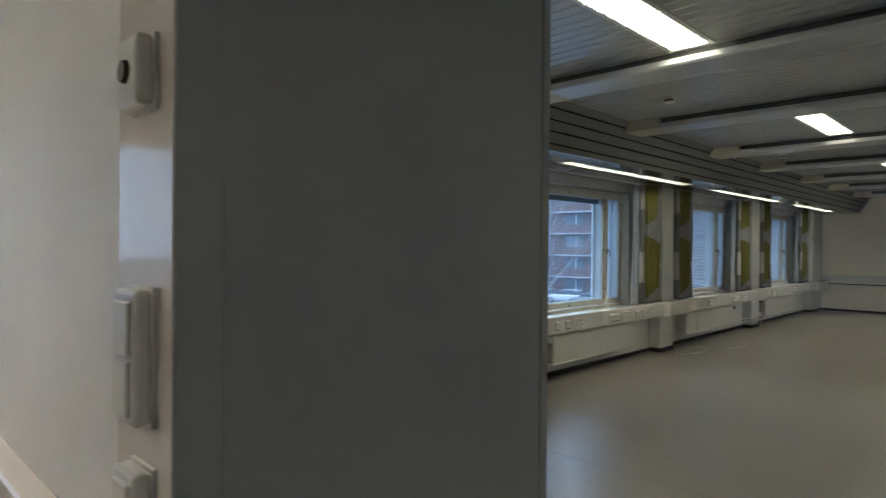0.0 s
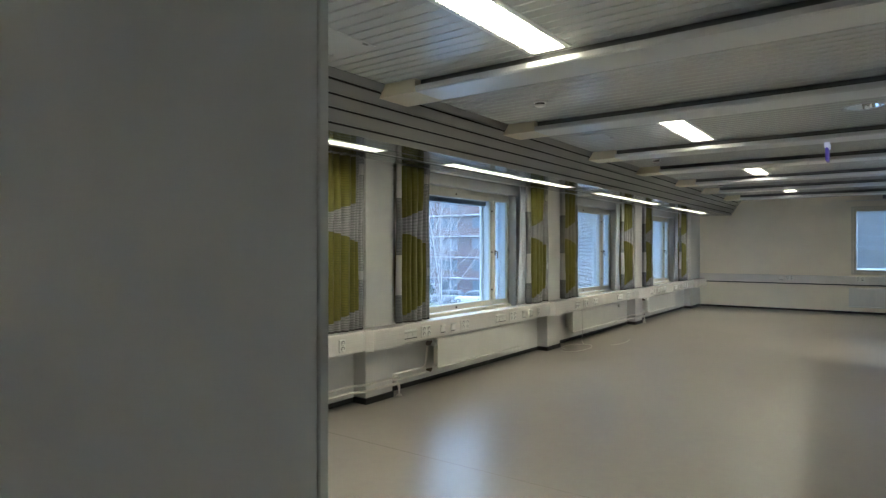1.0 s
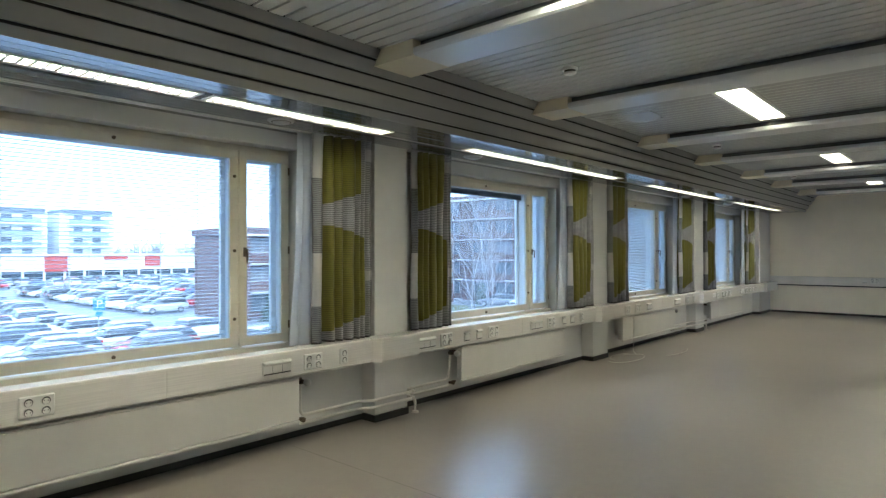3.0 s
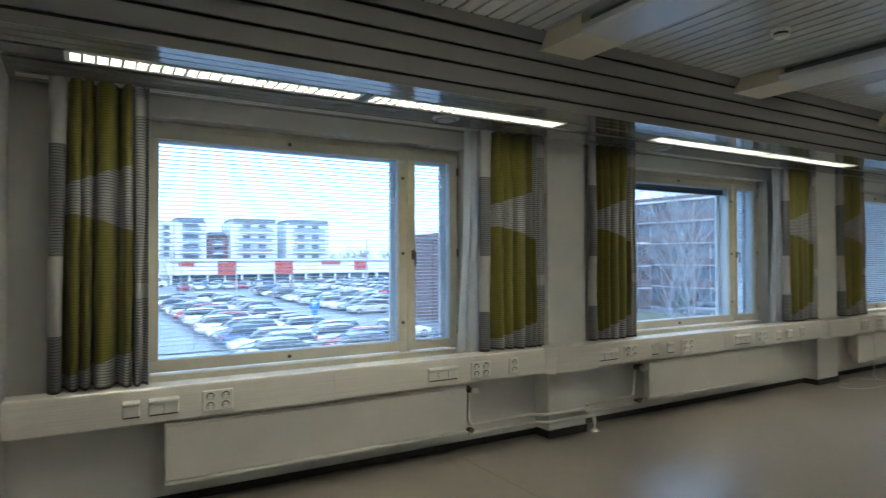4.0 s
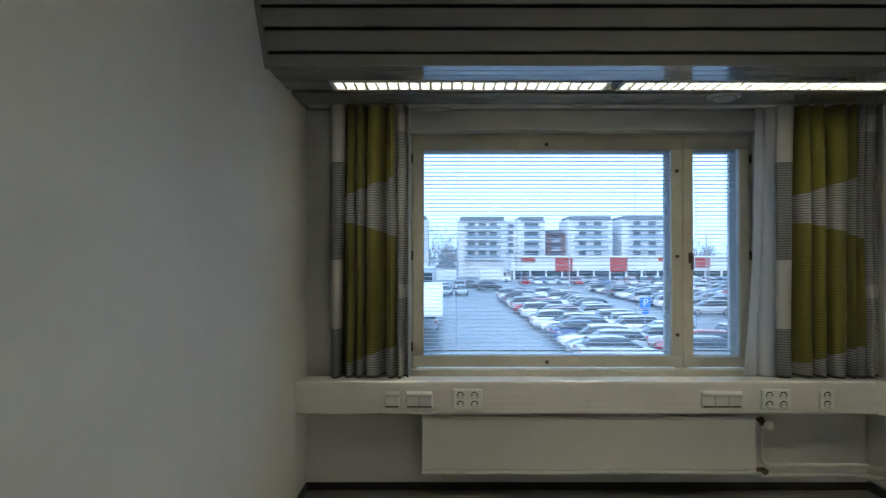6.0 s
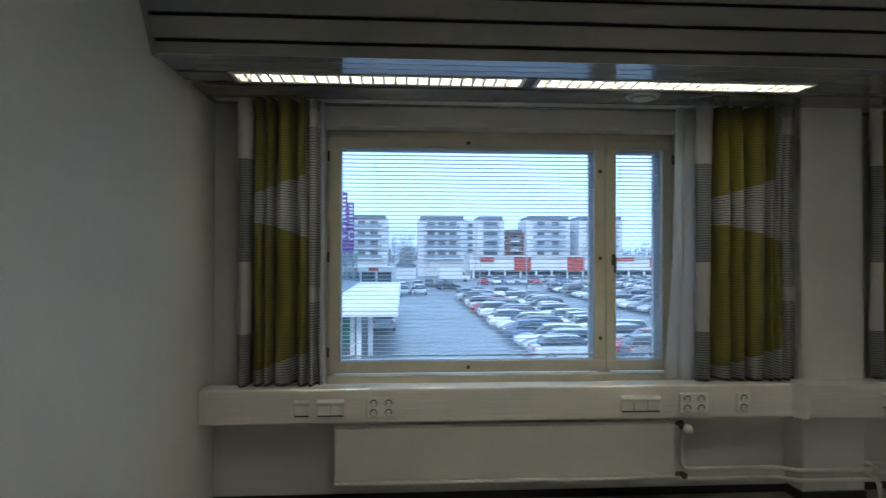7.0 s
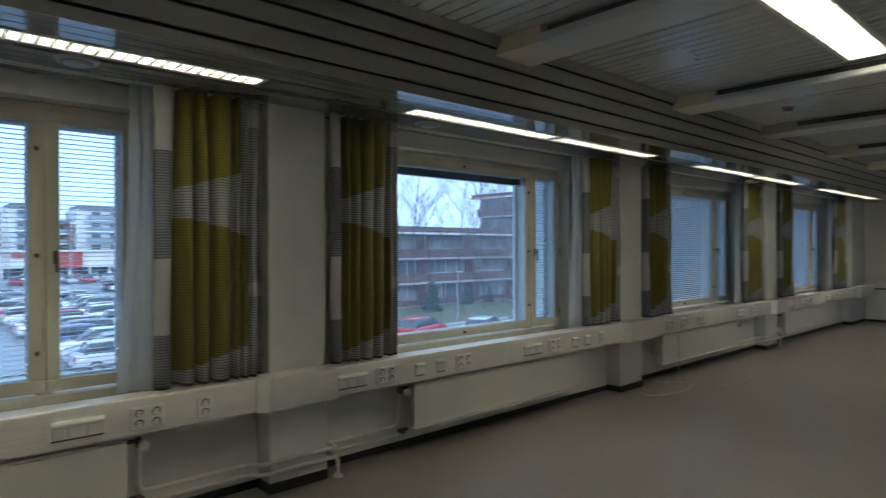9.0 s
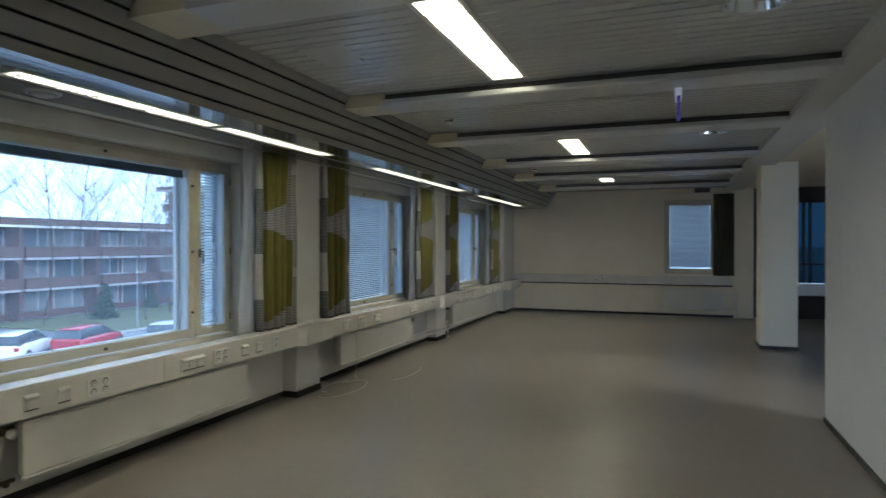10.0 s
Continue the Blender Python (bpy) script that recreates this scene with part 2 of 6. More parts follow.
BEAMS = [2.675, 4.53, 6.69, 8.52, 10.64, 12.52, 14.65]
SOUTH = -4.63
SOUTH_END = 8.27


def slant(z):
    """Where the leaning face of the lowered ceiling stands at the height z."""
    return -0.66 - 0.667 * (z - 2.385)


BULK = slant(CEIL)

# floor
bm = B()
box(bm, -6.0, FAR + 0.3, -8.4, OUT_Y, -0.30, 0.0)
floor_ob = structure("floor", bm, M_FLOOR, "waxed grey-brown linoleum floor with soft window reflections", "floor")

M_SEAM = paint("linoleum_weld", (0.19, 0.167, 0.138), 0.4, vary=0.1)
bm = B()
box(bm, 2.697, 2.703, SOUTH + 0.01, 0.10, -0.001, 0.0006)
part("weld_seam", bm, M_SEAM, floor_ob)

# window wall: below, above and between the openings
bm = B()
edges = [-6.0]
for a, b in [ENTRY_WINDOW] + NORTH_WINDOWS:
    edges += [a, b]
edges.append(FAR + 0.3)
box(bm, -6.0, FAR + 0.3, WALL_Y, OUT_Y, 0.0, 0.69)
box(bm, -6.0, FAR + 0.3, WALL_Y, OUT_Y, 2.266, CEIL + 0.25)
for a, b in zip(edges[0::2], edges[1::2]):
    box(bm, a, b, WALL_Y, OUT_Y, 0.69, 2.266)
structure("wall_north", bm, M_REVEAL, "off-white painted outer wall with deep window reveals", "wall")

for x0, x1 in PILLARS:
    bm = B()
    box(bm, x0, x1 if x1 < FAR else x1 - 0.002, 0.105, WALL_Y - 0.003, 0.06, SOFFIT + 0.1, 0.008)
    tagged(obj("pillar", bm, M_REVEAL), "white painted square pillar between two windows", "pillar", "pillars of the window wall", "structure")

# partition beside the first window
bm = B()
box(bm, PIER[0] + 0.01, 0.01, PIER_Y + 0.06, WALL_Y - 0.003, 0.0, CEIL + 0.1)
structure("wall_west", bm, M_WALL, "thick white partition with a fine woven wallcovering", "wall")

# end wall, with one window and a darker bay beyond the pier
W5 = (-4.24, -3.305, 0.965, 2.455)
bm = B()
box(bm, FAR, FAR + 0.3, W5[1], WALL_Y - 0.004, 0.0, CEIL + 0.1)
box(bm, FAR, FAR + 0.3, -5.0, W5[0], 0.0, CEIL + 0.1)
box(bm, FAR, FAR + 0.3, W5[0], W5[1], 0.0, W5[2])
box(bm, FAR, FAR + 0.3, W5[0], W5[1], W5[3], CEIL + 0.1)
structure("wall_east", bm, M_FAR, "cream plastered end wall with one narrow window", "wall")

# south wall, fascia, soffit and the far bay
bm = B()
box(bm, -6.0, SOUTH_END, SOUTH - 0.18, SOUTH, 0.0, CEIL + 0.1)
structure("wall_south", bm, M_SOUTH, "smooth white partition wall ending at an opening", "wall")
bm = B()
box(bm, -6.0, FAR, -4.80, -4.41, 2.685, CEIL + 0.1, 0.004)
structure("trim_fascia", bm, M_REVEAL, "pale ceiling fascia where the beams end", "trim")
bm = B()
box(bm, SOUTH_END + 0.005, FAR + 1.5, -8.2, -4.803, 2.74, 2.90)
structure("ceiling_side", bm, M_FAR, "plain lowered ceiling of the side bay", "ceiling")
bm = B()
box(bm, 7.9, FAR + 1.5, -8.4, -8.2, 0.0, CEIL + 0.2)
structure("wall_back", bm, M_FAR, "plain wall closing the side bay", "wall")
bm = B()
box(bm, -6.2, -6.0, -8.2, OUT_Y, 0.0, CEIL + 0.2)
structure("wall_entry", bm, M_FAR, "plain wall closing the entry room", "wall")

LAMPS = [(1.885, -2.265), (5.81, -2.265), (9.78, -2.265), (13.55, -2.265)]
DOWNLIGHTS = [(5.69, -3.80), (9.47, -3.82), (13.30, -3.82)]
# ceiling of narrow enamelled planks, running from the window side inwards
bm = B()
box(bm, -6.0, FAR + 0.3, -8.3, OUT_Y, CEIL + 0.14, CEIL + 0.30, mi=1)
w = 0.10
x = -5.95
while x < FAR:
    a, b = x + 0.0085, min(x + w - 0.0085, FAR - 0.005)
    hole = [c for c in DOWNLIGHTS if a < c[0] + 0.16 and b > c[0] - 0.16]
    lit = [c for c in LAMPS if a < c[0] + 0.80 and b > c[0] - 0.80]
    if hole:
        hx, hy = hole[0]
        strips = [(a + (b - a) * k / 8, a + (b - a) * (k + 1) / 8) for k in range(8)]
        for p, q in strips:
            near = min(abs(p - hx), abs(q - hx)) if (p - hx) * (q - hx) > 0 else 0.0
            half = math.sqrt(max(0.0, 0.157 ** 2 - near ** 2))
            if half > 0.002:
                box(bm, p, q, -4.412, hy - half, CEIL, CEIL + 0.012)
                box(bm, p, q, hy + half, lit[0][1] - 0.13 if lit else BULK + 0.01, CEIL, CEIL + 0.012)
            else:
                box(bm, p, q, -4.412, lit[0][1] - 0.13 if lit else BULK + 0.01, CEIL, CEIL + 0.012)
    else:
        box(bm, a, b, -4.412, lit[0][1] - 0.13 if lit else BULK + 0.01, CEIL, CEIL + 0.012)
    if lit:
        box(bm, a, b, lit[0][1] + 0.13, BULK + 0.01, CEIL, CEIL + 0.012)
    x += w
box(bm, -5.95, -0.9, -4.405, OUT_Y - 0.45, CEIL + 0.012, CEIL + 0.028)
structure("ceiling", bm, [M_PLANK, M_DARK], "suspended ceiling of narrow grey-white metal planks", "ceiling")

# lowered ceiling along the windows: soffit planks and a leaning face of boards with shadow gaps
X0 = 0.012
bm = B()
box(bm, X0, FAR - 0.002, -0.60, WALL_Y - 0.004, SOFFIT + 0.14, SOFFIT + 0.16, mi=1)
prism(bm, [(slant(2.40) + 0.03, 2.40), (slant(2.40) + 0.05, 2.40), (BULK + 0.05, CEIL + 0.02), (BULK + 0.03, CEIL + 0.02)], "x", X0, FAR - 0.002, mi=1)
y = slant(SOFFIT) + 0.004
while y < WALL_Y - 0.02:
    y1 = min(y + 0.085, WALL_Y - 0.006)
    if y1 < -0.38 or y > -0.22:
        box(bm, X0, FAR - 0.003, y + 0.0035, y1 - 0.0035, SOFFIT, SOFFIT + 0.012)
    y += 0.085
structure("ceiling_bulkhead", bm, [M_SOFFIT, M_DARK], "lowered ceiling of metal planks over the windows, shade painted as darker grey", "ceiling")
face = thing("trim_bulkhead", "leaning face of metal boards with black gaps, shade painted as darker grey", "trim", kind="structure")
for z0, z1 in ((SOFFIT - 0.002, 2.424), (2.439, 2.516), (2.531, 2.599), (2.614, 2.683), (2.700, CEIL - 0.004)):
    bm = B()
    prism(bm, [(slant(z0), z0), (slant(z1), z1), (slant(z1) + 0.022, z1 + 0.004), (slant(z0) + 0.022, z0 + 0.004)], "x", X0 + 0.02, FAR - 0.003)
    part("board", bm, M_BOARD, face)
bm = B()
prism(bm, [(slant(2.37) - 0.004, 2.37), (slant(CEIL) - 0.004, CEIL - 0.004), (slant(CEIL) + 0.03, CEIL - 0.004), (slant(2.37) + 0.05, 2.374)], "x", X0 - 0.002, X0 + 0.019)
part("end_strip", bm, M_BOARD, face, "angle strip against the partition in the shaded board grey")

# ---- ceiling beams ----
def ceiling_beam():
    t = thing("ceiling_beam", "white enamelled chilled beam with dark side slots and cream end", "beam", "beams across the ceiling")
    y0, y1 = -4.408, -1.19
    low, mid = 2.655, 2.700
    bm = B()
    prism(bm, [(0.0, mid), (0.0, low + 0.012), (0.012, low), (0.323, low), (0.335, low + 0.012), (0.335, mid), (0.29, mid + 0.003), (0.045, mid + 0.003)], "y", y0, y1)
    part("body", bm, M_BEAM, t)
    bm = B()
    box(bm, 0.066, 0.269, y0, y1, mid + 0.0035, CEIL - 0.0005)
    slot = part("slot", bm, M_GRILLE, t, "dark perforated air slot")
    bm = B()
    for k in range(107):
        yy = y0 + 0.02 + 0.03 * k
        box(bm, 0.0635, 0.0655, yy, yy + 0.016, mid + 0.006, mid + 0.020)
    part("perforation", bm, M_DARK, slot, "row of punched holes")
    bm = B()
    prism(bm, [(y1 + 0.0006, low - 0.001), (y1 + 0.0006, CEIL - 0.002), (slant(CEIL) + 0.004, CEIL - 0.002), (slant(low) + 0.004, low - 0.001)], "x", -0.002, 0.337)
    part("end_block", bm, M_BLOCK, t, "cream painted end block")
    return t


beam = ceiling_beam()
beam.location.x = BEAMS[0]
for bx in BEAMS[1:]:
    copy_thing(beam, pose(bx, 0, 0))


# ---- lamps ----
def ceiling_lamp():
    """A flat recessed luminaire, 1.5 m long, centred on the origin, its face at z = 0."""
    t = thing("ceiling_lamp", "long white recessed fluorescent ceiling lamp, lit", "ceiling lamp", "lamps in the ceiling")
    bm = B()
    for a, b, c, d in ((-0.81, 0.81, -0.145, -0.12), (-0.81, 0.81, 0.12, 0.145), (-0.81, -0.79, -0.12, 0.12), (0.79, 0.81, -0.12, 0.12)):
        box(bm, a, b, c, d, -0.008, 0.036, 0.002)
    part("frame", bm, M_PLASTIC, t)
    bm = B()
    box(bm, -0.79, 0.79, -0.12, 0.12, 0.030, 0.036)
    part("diffuser", bm, M_LAMP, t, "glowing white diffuser")
    bm = B()
    for k in range(38):
        kx = -0.75 + k * 0.0405
        prism(bm, [(kx - 0.003, -0.003), (kx + 0.003, -0.003), (kx + 0.001, 0.026), (kx - 0.001, 0.026)], "y", -0.119, 0.119)
    part("louvre", bm, M_LOUVRE, t, "white cross louvre")
    for sy in (-1, 1):
        bm = B()
        box(bm, -0.789, 0.789, sy * 0.1165, sy * 0.1195, -0.0085, -0.0042)
        for k in range(52):
            kx = -0.775 + k * 0.0304
            box(bm, kx - 0.008, kx + 0.008, sy * 0.106, sy * 0.1175, -0.0085, -0.0042)
        part("louvre_edge", bm, M_LOUVRE, t, "toothed louvre edge")
    return t


lamp = ceiling_lamp()
lamp.matrix_basis = pose(*LAMPS[0], CEIL)
for lx, ly in LAMPS[1:]:
    copy_thing(lamp, pose(lx, ly, CEIL))
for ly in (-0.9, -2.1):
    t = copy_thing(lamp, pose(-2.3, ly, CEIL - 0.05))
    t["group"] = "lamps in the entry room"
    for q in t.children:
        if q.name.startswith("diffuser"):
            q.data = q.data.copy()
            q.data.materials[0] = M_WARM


def window_lamp():
    """A louvred strip let into the lowered ceiling; its length runs along x."""
    t = thing("strip_lamp", "narrow recessed strip lamp with white cross louvres, lit", "strip lamp", "strip lamps over the windows")
    n, h = 0.732, 0.076
    bm = B()
    for a, b, c, d in ((-n - .012, n + .012, -h - .008, -h + 0.012), (-n - .012, n + .012, h - 0.012, h + .008), (-n - .012, -n + 0.01, -h + 0.012, h - 0.012), (n - 0.01, n + .012, -h + 0.012, h - 0.012)):
        box(bm, a, b, c, d, -0.004, 0.125, 0.002)
    part("housing", bm, M_PLASTIC, t)
    bm = B()
    box(bm, -n + 0.012, n - 0.012, -0.032, 0.032, 0.102, 0.122, 0.008)
    part("tube", bm, M_TUBE, t, "glowing fluorescent tube behind the louvres")
    k = -n + 0.06
    while k < n - 0.04:
        bm = B()
        prism(bm, [(k - 0.006, -0.002), (k + 0.006, -0.002), (k + 0.0015, 0.075), (k - 0.0015, 0.075)], "y", -h + 0.013, h - 0.013)
        part("louvre_blade", bm, M_LOUVRE, t, "white cross louvre blade")
        k += 0.0575
    return t


STRIPS = [1.012, 2.556, 5.040, 6.580, 9.050, 10.610, 13.080, 14.640]
strip = window_lamp()
strip.matrix_basis = pose(STRIPS[0], -0.30, SOFFIT)
for c in STRIPS[1:]:
    copy_thing(strip, pose(c, -0.30, SOFFIT))
ends = [X0] + [e for c in STRIPS for e in (c - 0.745, c + 0.745)] + [FAR - 0.003]
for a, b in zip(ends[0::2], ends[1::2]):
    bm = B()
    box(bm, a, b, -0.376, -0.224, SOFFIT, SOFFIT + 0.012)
    structure("trim_soffit", bm, M_SOFFIT, "metal filler plank between two strip lamps in the shaded soffit grey", "trim")


# ---- windows ----
def frame_bars(bm, x0, x1, y0, y1, z0, z1, w, bev=0.004):
    """Four bars round an opening."""
    box(bm, x0, x1, y0, y1, z0, z0 + w, bev)
    box(bm, x0, x1, y0, y1, z1 - w, z1, bev)
    box(bm, x0, x0 + w, y0, y1, z0 + w, z1 - w, bev)
    box(bm, x1 - w, x1, y0, y1, z0 + w, z1 - w, bev)


def window(index, x):
    t = thing("window_%d" % index, "cream painted two-sash window with double casements", "window", "windows along the wall", "structure", at=(x, 0, 0))
    w, lo, hi = WIN_W, 0.692, 2.264
    bm = B()
    frame_bars(bm, 0.002, w - 0.002, 0.402, 0.424, lo, hi, 0.045)
    box(bm, 1.730, 1.806, 0.411, 0.424, lo + 0.045, hi - 0.045)
    fr = part("window_frame", bm, M_FRAME, t)
    bm = B()
    frame_bars(bm, 0.004, w - 0.004, 0.4245, 0.572, lo, hi, 0.043)
    box(bm, 1.732, 1.804, 0.4245, 0.572, lo + 0.044, hi - 0.044)
    part("liner", bm, M_OUTER, fr, "white painted liner between the casements")
    for a, b, bar, name in ((0.020, 1.7625, 0.068, "wide_sash"), (1.7675, 2.197, 0.062, "narrow_sash")):
        bm = B()
        frame_bars(bm, a, b, 0.378, 0.410, 0.752, 2.222, bar)
        s = part(name, bm, M_FRAME, t, "cream painted inner casement")
        bm = B()
        frame_bars(bm, a + bar - 0.012, b - bar + 0.012, 0.3785, 0.384, 0.752 + bar - 0.012, 2.222 - bar + 0.012, 0.014, 0.002)
        part("glazing_bead", bm, M_FRAME, s)
        bm = B()
        frame_bars(bm, a + 0.012, b - 0.012, 0.520, 0.556, 0.758, 2.204, 0.052)
        part("outer_sash", bm, M_OUTER, s, "white outer casement")
        for yy in (0.393, 0.540):
            bm = B()
            box(bm, a + 0.05, b - 0.05, yy - 0.002, yy + 0.002, 0.80, 2.175)
            p = part("pane", bm, M_GLASS, s, "clear glass pane")
            p.visible_shadow = False
    for kx, kz in ((0.885, 0.783), (0.885, 2.190), (1.728, 0.958), (1.728, 1.465), (1.728, 2.018)):
        bm = B()
        cyl(bm, (kx, 0.379, kz), (kx, 0.366, kz), 0.013, 0.010)
        part("bolt", bm, M_BRASS, t, "dark brass sash bolt")
    for kz in (0.88, 1.47, 2.10):
        for kx in (0.012, w - 0.012):
            bm = B()
            cyl(bm, (kx, 0.392, kz - 0.03), (kx, 0.392, kz + 0.03), 0.008)
            part("hinge", bm, M_BRASS, t, "dark brass hinge")
    bm = B()
    box(bm, 1.800, 1.824, 0.366, 0.379, 1.42, 1.49, 0.003)
    cyl(bm, (1.812, 0.366, 1.47), (1.812, 0.340, 1.47), 0.008)
    box(bm, 1.804, 1.820, 0.333, 0.345, 1.375, 1.478, 0.004)
    part("window_handle", bm, M_BRASS, t, "dark metal casement handle")
    bm = B()
    box(bm, -0.01, w + 0.01, 0.160, 0.402, 0.668, 0.688, 0.004)
    part("window_sill", bm, M_SILL, t, "white painted sill board")
    # dark strip added for the shade in the gap between trunking and sill
    bm = B()
    box(bm, -0.30, w + 0.30, 0.141, 0.158, 0.668, 0.722)
    part("joint", bm, M_GRILLE, t, "dark strip filling the shaded gap behind the trunking")
    bm = B()
    box(bm, 0.004, w - 0.004, 0.352, 0.4015, 0.6885, 0.738, 0.006)
    part("sill_bead", bm, M_FRAME, t)
    return t


for k, (x0, x1) in enumerate(NORTH_WINDOWS):
    window(k + 1, x0)
window(7, ENTRY_WINDOW[0])

# ---- trunking, pillars' sleeves and baseboard ----
ends = [0.013] + [q for p in PILLARS[:3] for q in (p[0] - 0.135, p[1] - 0.02)] + [PILLARS[3][0] - 0.135]
for a, b in zip(ends[0::2], ends[1::2]):
    t = thing("cable_trunking", "white painted cable trunking under the windows", "trunking", "trunking along the wall")
    bm = B()
    box(bm, a, b, -0.006, 0.139, 0.545, 0.738, 0.006)
    part("duct", bm, M_TRUNK, t)
    n = max(1, round((b - a) / 1.75))
    for k in range(n):
        bm = B()
        c0, c1 = a + (b - a) * k / n, a + (b - a) * (k + 1) / n
        box(bm, c0 + 0.0008, c1 - 0.0008, -0.010, -0.0064, 0.555, 0.728, 0.001)
        part("cover", bm, M_TRUNK, t)
for x0, x1 in PILLARS:
    bm = B()
    a, b = x0 - 0.132, (x1 - 0.023 if x1 < FAR else FAR - 0.003)
    vs = [(a, -0.008), (a + 0.055, -0.068), (b, -0.068), (b, 0.102), (a, 0.102)]
    lo = [bm.verts.new((u, v, 0.543)) for u, v in vs]
    hi = [bm.verts.new((u, v, 0.742)) for u, v in vs]
    bm.faces.new(list(reversed(lo)))
    bm.faces.new(hi)
    for i in range(5):
        bm.faces.new((lo[i], lo[(i + 1) % 5], hi[(i + 1) % 5], hi[i]))
    bmesh.ops.recalc_face_normals(bm, faces=bm.faces)
    t = thing("trunking_sleeve", "white boxed trunking sleeve wrapping a pillar", "trunking", "trunking along the wall")
    part("body", bm, M_TRUNK, t)
    bm = B()
    box(bm, a + 0.061, b - 0.004, -0.0715, -0.0685, 0.552, 0.733, 0.001)
    part("front_cover", bm, M_TRUNK, t)
bm = B()
xs = [0.013] + [q for p in PILLARS[:3] for q in p] + [PILLARS[3][0]]
for a, b in zip(xs[0::2], xs[1::2]):
    box(bm, a, b, WALL_Y - 0.008, WALL_Y - 0.001, 0.0, 0.048)
for a, b in PILLARS:
    box(bm, a - 0.004, b + 0.004 if b < FAR else FAR - 0.003, 0.098, WALL_Y - 0.01, 0.0, 0.056)
structure("baseboard", bm, M_BASE, "black vinyl skirting along the window wall", "skirting")
bm = B()
box(bm, FAR - 0.008, FAR - 0.001, -4.80, 0.09, 0.0, 0.05)
structure("baseboard_east", bm, M_BASE, "black vinyl skirting along the end wall", "skirting")
bm = B()
box(bm, 0.011, 0.018, PIER_Y + 0.06, 0.27, 0.0, 0.05)
box(bm, PIER[0], PIER[1], PIER_Y - 0.008, PIER_Y - 0.001, 0.0, 0.05)
structure("baseboard_west", bm, M_BASE, "black vinyl skirting along the partition", "skirting")
bm = B()
box(bm, -6.0, SOUTH_END, SOUTH + 0.001, SOUTH + 0.008, 0.0, 0.05)
box(bm, SOUTH_END + 0.001, SOUTH_END + 0.008, SOUTH - 0.18, SOUTH + 0.008, 0.0, 0.05)
structure("baseboard_south", bm, M_BASE, "black vinyl skirting along the white partition", "skirting")


# ---- radiators ----
def radiator(length=1.975):
    t = thing("radiator", "flat white steel panel radiator under the window", "radiator", "radiators under the windows")
    bm = B()
    box(bm, 0.0, length, 0.045, 0.062, 0.205, 0.505, 0.004)
    part("front_panel", bm, M_RAD, t)
    bm = B()
    box(bm, 0.0, length, 0.036, 0.064, 0.181, 0.203, 0.008, seg=2)
    part("lower_rail", bm, M_RAD, t)
    bm = B()
    box(bm, 0.0, length, 0.040, 0.066, 0.506, 0.522, 0.006, seg=2)
    part("upper_rail", bm, M_RAD, t)
    bm = B()
    box(bm, 0.03, length - 0.03, 0.074, 0.135, 0.20, 0.50, 0.01)
    part("back_panel", bm, M_RAD, t)
    for k in range(3):
        kx = 0.25 + k * (length - 0.5) / 2
        bm = B()
        box(bm, kx - 0.02, kx + 0.02, 0.136, 0.278, 0.24, 0.46)
        part("bracket", bm, M_RAD, t)
    return t


rad = radiator()
RADS = [(0.745, 1), (4.62, -1), (8.19, 1), (11.93, -1)]
rad.location.x = RADS[0][0]
for rx, side in RADS[1:]:
    copy_thing(rad, pose(rx, 0, 0))
for rx, side in RADS:
    end = rx + 1.975 if side > 0 else rx
    px = end + (0.085 if side > 0 else -0.05)
    v = thing("radiator_valve", "white thermostat valve on a brass radiator tail", "valve", "valves at the radiators")
    bm = B()
    bmesh.ops.create_uvsphere(bm, u_segments=18, v_segments=12, radius=1, matrix=Matrix.Translation((px, 0.062, 0.462)) @ Matrix.Diagonal((0.026, 0.036, 0.028, 1)))
    part("thermostat_head", bm, M_PLASTIC, v, smooth=True)
    bm = B()
    cyl(bm, (px, 0.098, 0.462), (px, 0.165, 0.462), 0.017)
    cyl(bm, (px, 0.150, 0.440), (px, 0.150, 0.490), 0.013)
    part("valve_body", bm, M_BRASS, v, "tarnished brass valve body")
    bm = B()
    cyl(bm, (end - side * 0.02, 0.150, 0.475), (px, 0.150, 0.475), 0.011)
    part("tail", bm, M_BRASS, v, "tarnished brass union")
    bm = B()
    cyl(bm, (end - side * 0.02, 0.150, 0.172), (px + side * 0.015, 0.150, 0.172), 0.013)
    cyl(bm, (px, 0.150, 0.172), (px, 0.118, 0.172), 0.015)
    cyl(bm, (px, 0.118, 0.172), (px, 0.108, 0.172), 0.021, seg=6)
    part("return_valve", bm, M_BRASS, v, "tarnished brass return valve")

